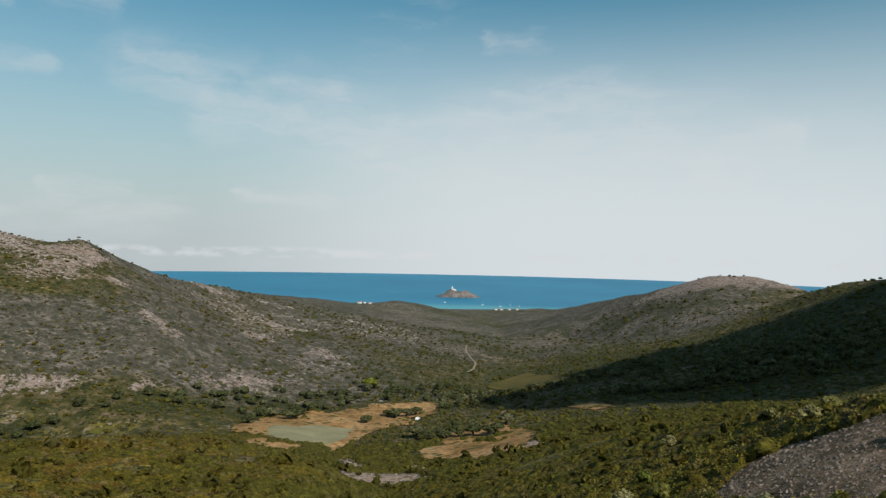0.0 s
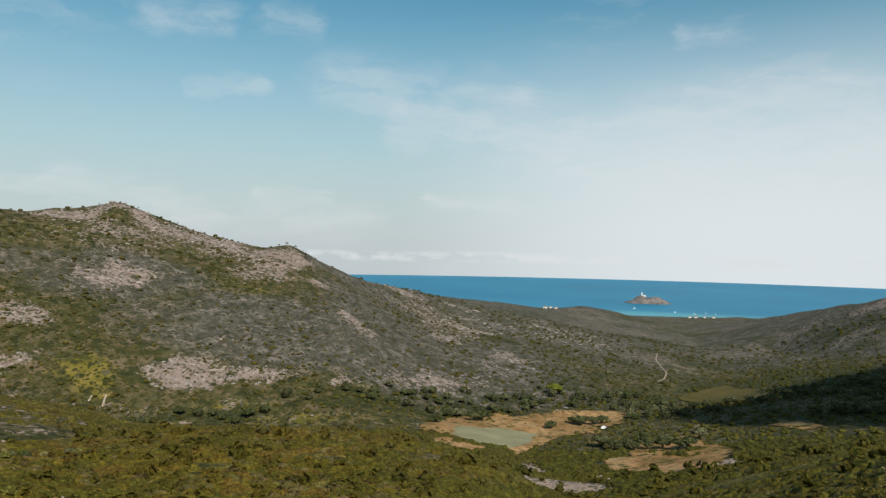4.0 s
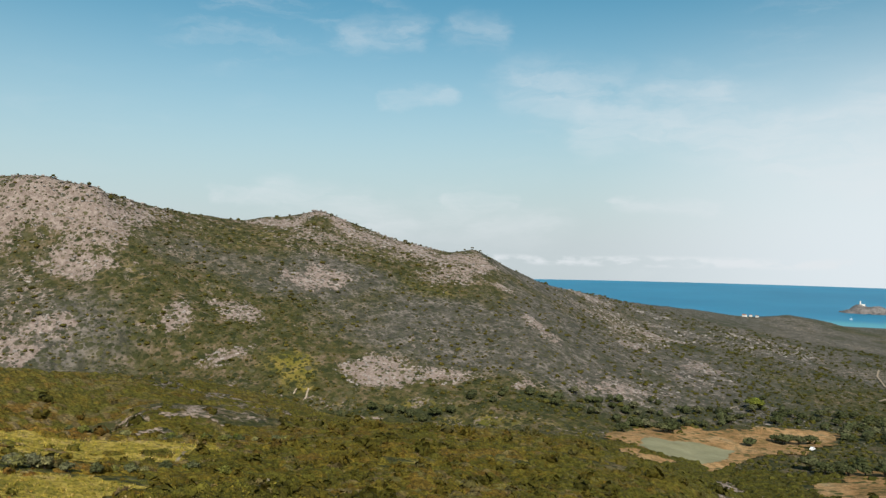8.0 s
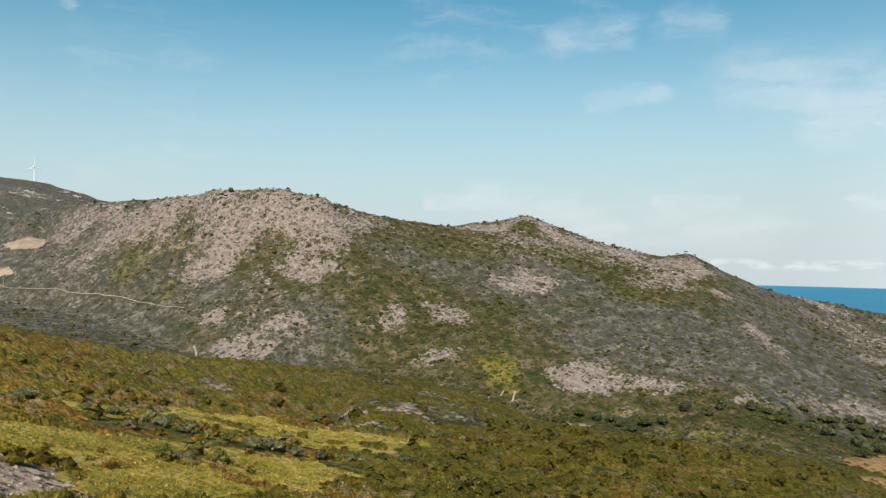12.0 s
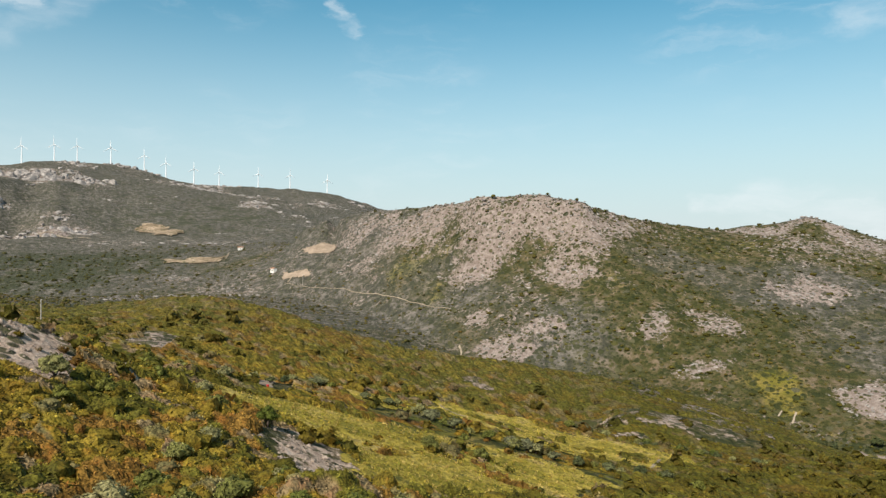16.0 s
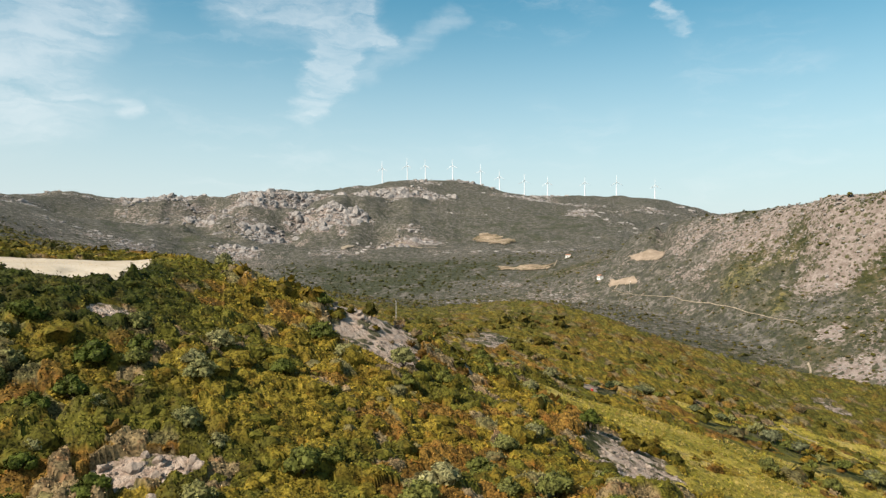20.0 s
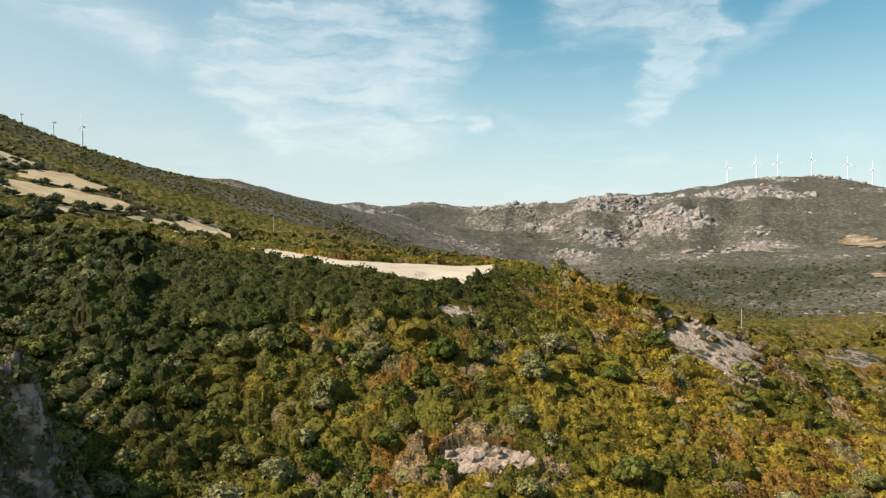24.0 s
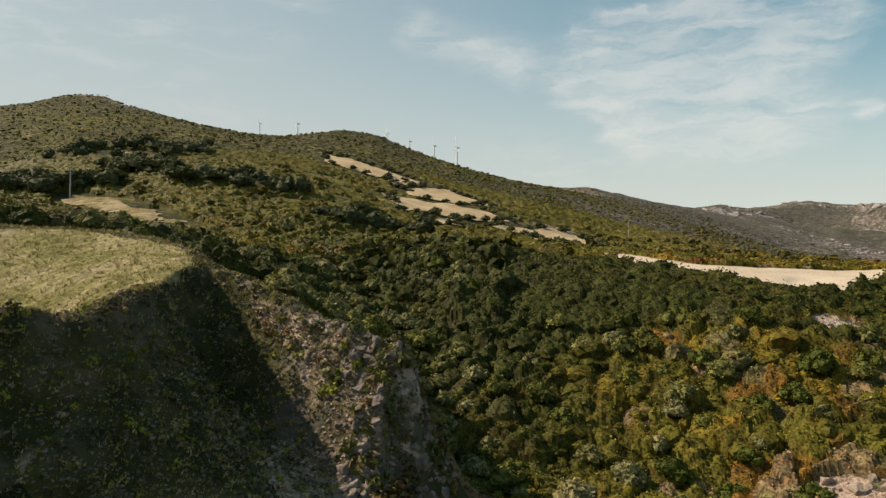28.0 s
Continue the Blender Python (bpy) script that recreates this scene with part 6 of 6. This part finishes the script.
clump = [(-38, 486), (-31, 489), (-25, 484), (-19, 487), (-33, 482), (-100, 460), (-96, 462), (1, 399), (8, 402), (-9, 404), (16, 398), (24, 392), (28, 394), (-16, 412), (-2, 410), (-50, 462), (-120, 440), (6, 418), (18, 414), (36, 418)]
spread_copies(big_oak, [(x, y, 0.7 * k, 0.75 + 0.05 * (k % 7)) for k, (x, y) in enumerate(clump)], "large dark evergreen oak clump in the valley fields", "tree", "oaks in the fields")

# ---- stones ----


def boulder_mesh(seed, ball_shape):
    g = np.random.default_rng(seed)
    v, f = ball_shape
    v = v * g.uniform(0.8, 1.25, 3)
    for _ in range(9):
        d = g.normal(size=3)
        d /= np.linalg.norm(d)
        cut = g.uniform(0.55, 0.85)
        over = np.maximum(v @ d - cut, 0)
        v = v - over[:, None] * d
    v += g.normal(size=v.shape) * 0.03
    return v, f


BOULDERS = [boulder_mesh(700 + k, BALL3) for k in range(6)]
ROCK_SPOTS = [(112.2, 66, 5.0, 26), (111.0, 69, 4.0, 12), (97.5, 122, 7.0, 10), (116.3, 92, 3.0, 8), (148.6, 52, 1.6, 18), (148.0, 51, 1.5, 16), (150.0, 53, 2.5, 14), (148.4, 47, 1.6, 16), (154, 52, 3.0, 10), (6.4, 335, 9.0, 8), (2.5, 322, 11.0, 18), (-8.0, 330, 8.0, 8), (76, 95, 6.0, 10)]
boulder_data = [mesh_data("boulder", v, f, STONE, False) for v, f in BOULDERS]
g = np.random.default_rng(71)
for turn, far, reach, count in ROCK_SPOTS:
    a = radians(turn)
    for k in range(count):
        x, y = -math.sin(a) * far + g.normal() * reach * 0.5, math.cos(a) * far + g.normal() * reach * 0.5
        size = (0.25 + 0.45 * g.random()) * (1 + far / 220) * (0.45 if far < 60 else 1.0)
        ob = new("boulder", boulder_data[int(g.integers(0, 6))])
        ob.matrix_basis = Matrix.LocRotScale((x, y, ground_at(x, y) + 0.1 * size), Euler((g.uniform(-0.5, 0.5), g.uniform(-0.5, 0.5), g.uniform(0, 6))), (size, size * 0.85, size * 0.8))
        tagged(ob, "pale weathered boulder in the hillside scrub", "boulder", "boulders of the outcrops")


def litter(name, label, count, a0, a1, r0, r1, size, models, material, seed, accept=None, tints=None, lift=0.0, squash=1.0):
    """Stones or tufts strewn over a stretch of ground, one object."""
    g = np.random.default_rng(seed)
    a = np.radians(g.uniform(a0, a1, count))
    r = np.exp(g.uniform(math.log(r0), math.log(r1), count))
    x, y = -np.sin(a) * r, np.cos(a) * r
    if accept is not None:
        ok = accept(x, y, g)
        x, y, r = x[ok], y[ok], r[ok]
    n = len(x)
    z = height(x, y) + lift
    s = size * np.minimum(g.lognormal(0, 0.45, n), 1.9) * (0.5 + r / 90)
    turn = g.uniform(0, 6.28, n)
    which = g.integers(0, len(models), n)
    V, F, C, base = [], [], [], 0
    for k, (mv, mf) in enumerate(models):
        sel = which == k
        c, q = np.cos(turn[sel])[:, None], np.sin(turn[sel])[:, None]
        px = (mv[:, 0] * c - mv[:, 1] * q) * s[sel, None] + x[sel, None]
        py = (mv[:, 0] * q + mv[:, 1] * c) * s[sel, None] + y[sel, None]
        pz = mv[:, 2] * s[sel, None] * squash + z[sel, None]
        V.append(np.stack((px, py, pz), -1).reshape(-1, 3))
        m = int(sel.sum())
        F.append((mf[None] + base + np.arange(m)[:, None, None] * len(mv)).reshape(-1, mf.shape[1]))
        base += m * len(mv)
        if tints is not None:
            t = np.asarray(tints)[g.integers(0, len(tints), m)] * g.uniform(0.7, 1.3, (m, 1))
            C.append(np.repeat(t, len(mv), 0))
    ob = mesh_object(name, np.concatenate(V), np.concatenate(F), material, smooth=False, tint=np.concatenate(C) if C else None)
    return tagged(ob, label, name.replace("_", " "), kind="stuff")


def tuft(seed, blades=9):
    """A tuft of grass: thin leaning blades."""
    g = np.random.default_rng(seed)
    v, f = [], []
    for k in range(blades):
        a, lean = g.uniform(0, 6.28), g.uniform(0.3, 0.95)
        w, h = 0.10, g.uniform(0.7, 1.2)
        c, s = math.cos(a), math.sin(a)
        v += [(c * 0.15 - s * w, s * 0.15 + c * w, -0.1), (c * 0.15 + s * w, s * 0.15 - c * w, -0.1), (c * (0.15 + lean), s * (0.15 + lean), h)]
        f.append((3 * k, 3 * k + 1, 3 * k + 2))
    return np.array(v), np.array(f)


STONES = [boulder_mesh(740 + k, BALL) for k in range(5)]
TUFTS = [tuft(760 + k) for k in range(5)]
STRAW = [(0.36, 0.30, 0.13), (0.30, 0.27, 0.09), (0.44, 0.35, 0.20), (0.26, 0.25, 0.07)]
litter("bank_stones", "grey and brown stones on the steep shaded bank", 9000, 144, 179, 24, 74, 0.085, [(v * (1.5, 1, 0.7), f) for v, f in STONES], DARK_STONE, 81, lambda x, y, g: bank_top(x, y) & ~inside(x, y, FIELDS[1][1]))
litter("turf_tufts", "short dry grass tufts on the brow of the bank", 28000, 145, 179, 25, 90, 0.14, TUFTS, SCRUB_LEAF, 82, lambda x, y, g: bank_top(x, y), STRAW)
litter("hay_stubble", "short straw stubble on the mown field", 5000, 111, 140, 105, 145, 0.045, TUFTS, SCRUB_LEAF, 83, lambda x, y, g: inside(x, y, FIELDS[0][1]), [(0.55, 0.43, 0.25), (0.5, 0.38, 0.2)], lift=0.1)
litter("bank_herbs", "bright green and brown low herbs on the stony bank", 3600, 145, 178, 25, 62, 0.20, [(c[0], c[1]) for c in (crown(780 + k, 26, 0.32) for k in range(4))], SCRUB_LEAF, 84, lambda x, y, g: bank_top(x, y) & ~inside(x, y, FIELDS[1][1]), [(0.20, 0.22, 0.03), (0.10, 0.09, 0.05), (0.26, 0.22, 0.12), (0.08, 0.09, 0.04)])
litter("slope_gravel", "broken grey and pink stones on the bare slope", 15000, -37, -10, 60, 150, 0.12, STONES, DARK_STONE, 85, lambda x, y, g: np.array([inside(x, y, o) for kind, o in FIELDS if kind == "gravel"]).any(0))
litter("slope_stones", "loose pale stones between the bushes of the slope", 10000, -37, 146, 60, 220, 0.17, STONES, STONE, 86, lambda x, y, g: land_cover(x, y)[:, 0] > 0.45 + 0.3 * g.random(len(x)))


def on_grass(x, y, g):
    hit = np.zeros(x.shape, bool)
    for kind, outline in FIELDS:
        if kind == "grass":
            hit |= inside(x, y, outline)
    return hit


litter("grass_tufts", "tall yellow grass tufts on the open slope", 26000, 38, 82, 95, 290, 0.16, TUFTS, SCRUB_LEAF, 87, on_grass, [(0.40, 0.31, 0.06), (0.30, 0.26, 0.04), (0.46, 0.35, 0.12), (0.20, 0.19, 0.03)], lift=0.15)


# ---- broken rock of the heights ----
OUTCROPS = []
for k in range(6):
    v, f = boulder_mesh(790 + k, BALL)
    OUTCROPS.append((v * (1.5, 0.9, 0.8), f[v[f][:, :, 2].mean(1) > -0.5]))


def bare(low):
    return lambda x, y, g: (land_cover(x, y)[:, 0] > low + 0.35 * g.random(len(x))) & on_open_ground(x, y)


litter("mountain_crags", "pale grey crags broken out of the mountain scrub", 40000, 52, 140, 1250, 2400, 0.17, OUTCROPS, CRAG, 88, bare(0.38), lift=-1.0, squash=0.9)
litter("mountain_cliffs", "large pale cliffs below the mountain ridge", 9000, 88, 140, 1350, 2300, 0.33, [boulder_mesh(795 + k, BALL2) for k in range(5)], CRAG, 91, bare(0.52), lift=-3.0)
litter("dome_rocks", "pale weathered rock ledges scattered over the hills", 30000, 2, 92, 380, 1100, 0.115, OUTCROPS, CRAG, 89, bare(0.36), lift=-0.2)
litter("hill_rocks", "pale rocks breaking through the scrub of the hills", 9000, -37, 175, 180, 420, 0.12, OUTCROPS, CRAG, 90, bare(0.5), lift=-0.1)


def on_scree(x, y, g):
    return np.array([inside(x, y, o) for kind, o in FIELDS if kind == "scree"]).any(0)


LOW_CROWNS = [(c[0], c[1]) for c in (crown(800 + k, 34, 0.3) for k in range(4))]
litter("scree_stones", "broken pale stones on the sunlit spur of the bank", 9000, 144, 166, 32, 62, 0.11, [(v * (1.4, 1, 0.8), f) for v, f in STONES], STONE, 92, on_scree)
litter("spur_bushes", "low green and rust bushes along the stony spur", 1500, 144, 166, 32, 62, 0.34, LOW_CROWNS, SCRUB_LEAF, 93, lambda x, y, g: on_scree(x, y, g) & (fbm(x, y, 5, 3, 47) > 0.5), [(0.19, 0.22, 0.03), (0.14, 0.17, 0.03), (0.22, 0.12, 0.05), (0.24, 0.21, 0.13), (0.10, 0.10, 0.03)])
litter("cliff_rocks", "broken brown rock on the steep end of the spur", 1000, 143.5, 153, 34, 54, 0.24, [(v * (1, 1, 1.4), f) for v, f in BOULDERS[:3]] + OUTCROPS[:3], DARK_STONE, 94, lambda x, y, g: height(x, y) > 210.5, lift=-0.1)
litter("cliff_bushes", "small dark bushes clinging to the end of the spur", 500, 143.5, 152, 34, 54, 0.4, LOW_CROWNS, SCRUB_LEAF, 95, lambda x, y, g: (height(x, y) > 209) & (fbm(x, y, 3, 3, 48) > 0.52), [(0.12, 0.13, 0.03), (0.08, 0.09, 0.03), (0.16, 0.11, 0.05)])
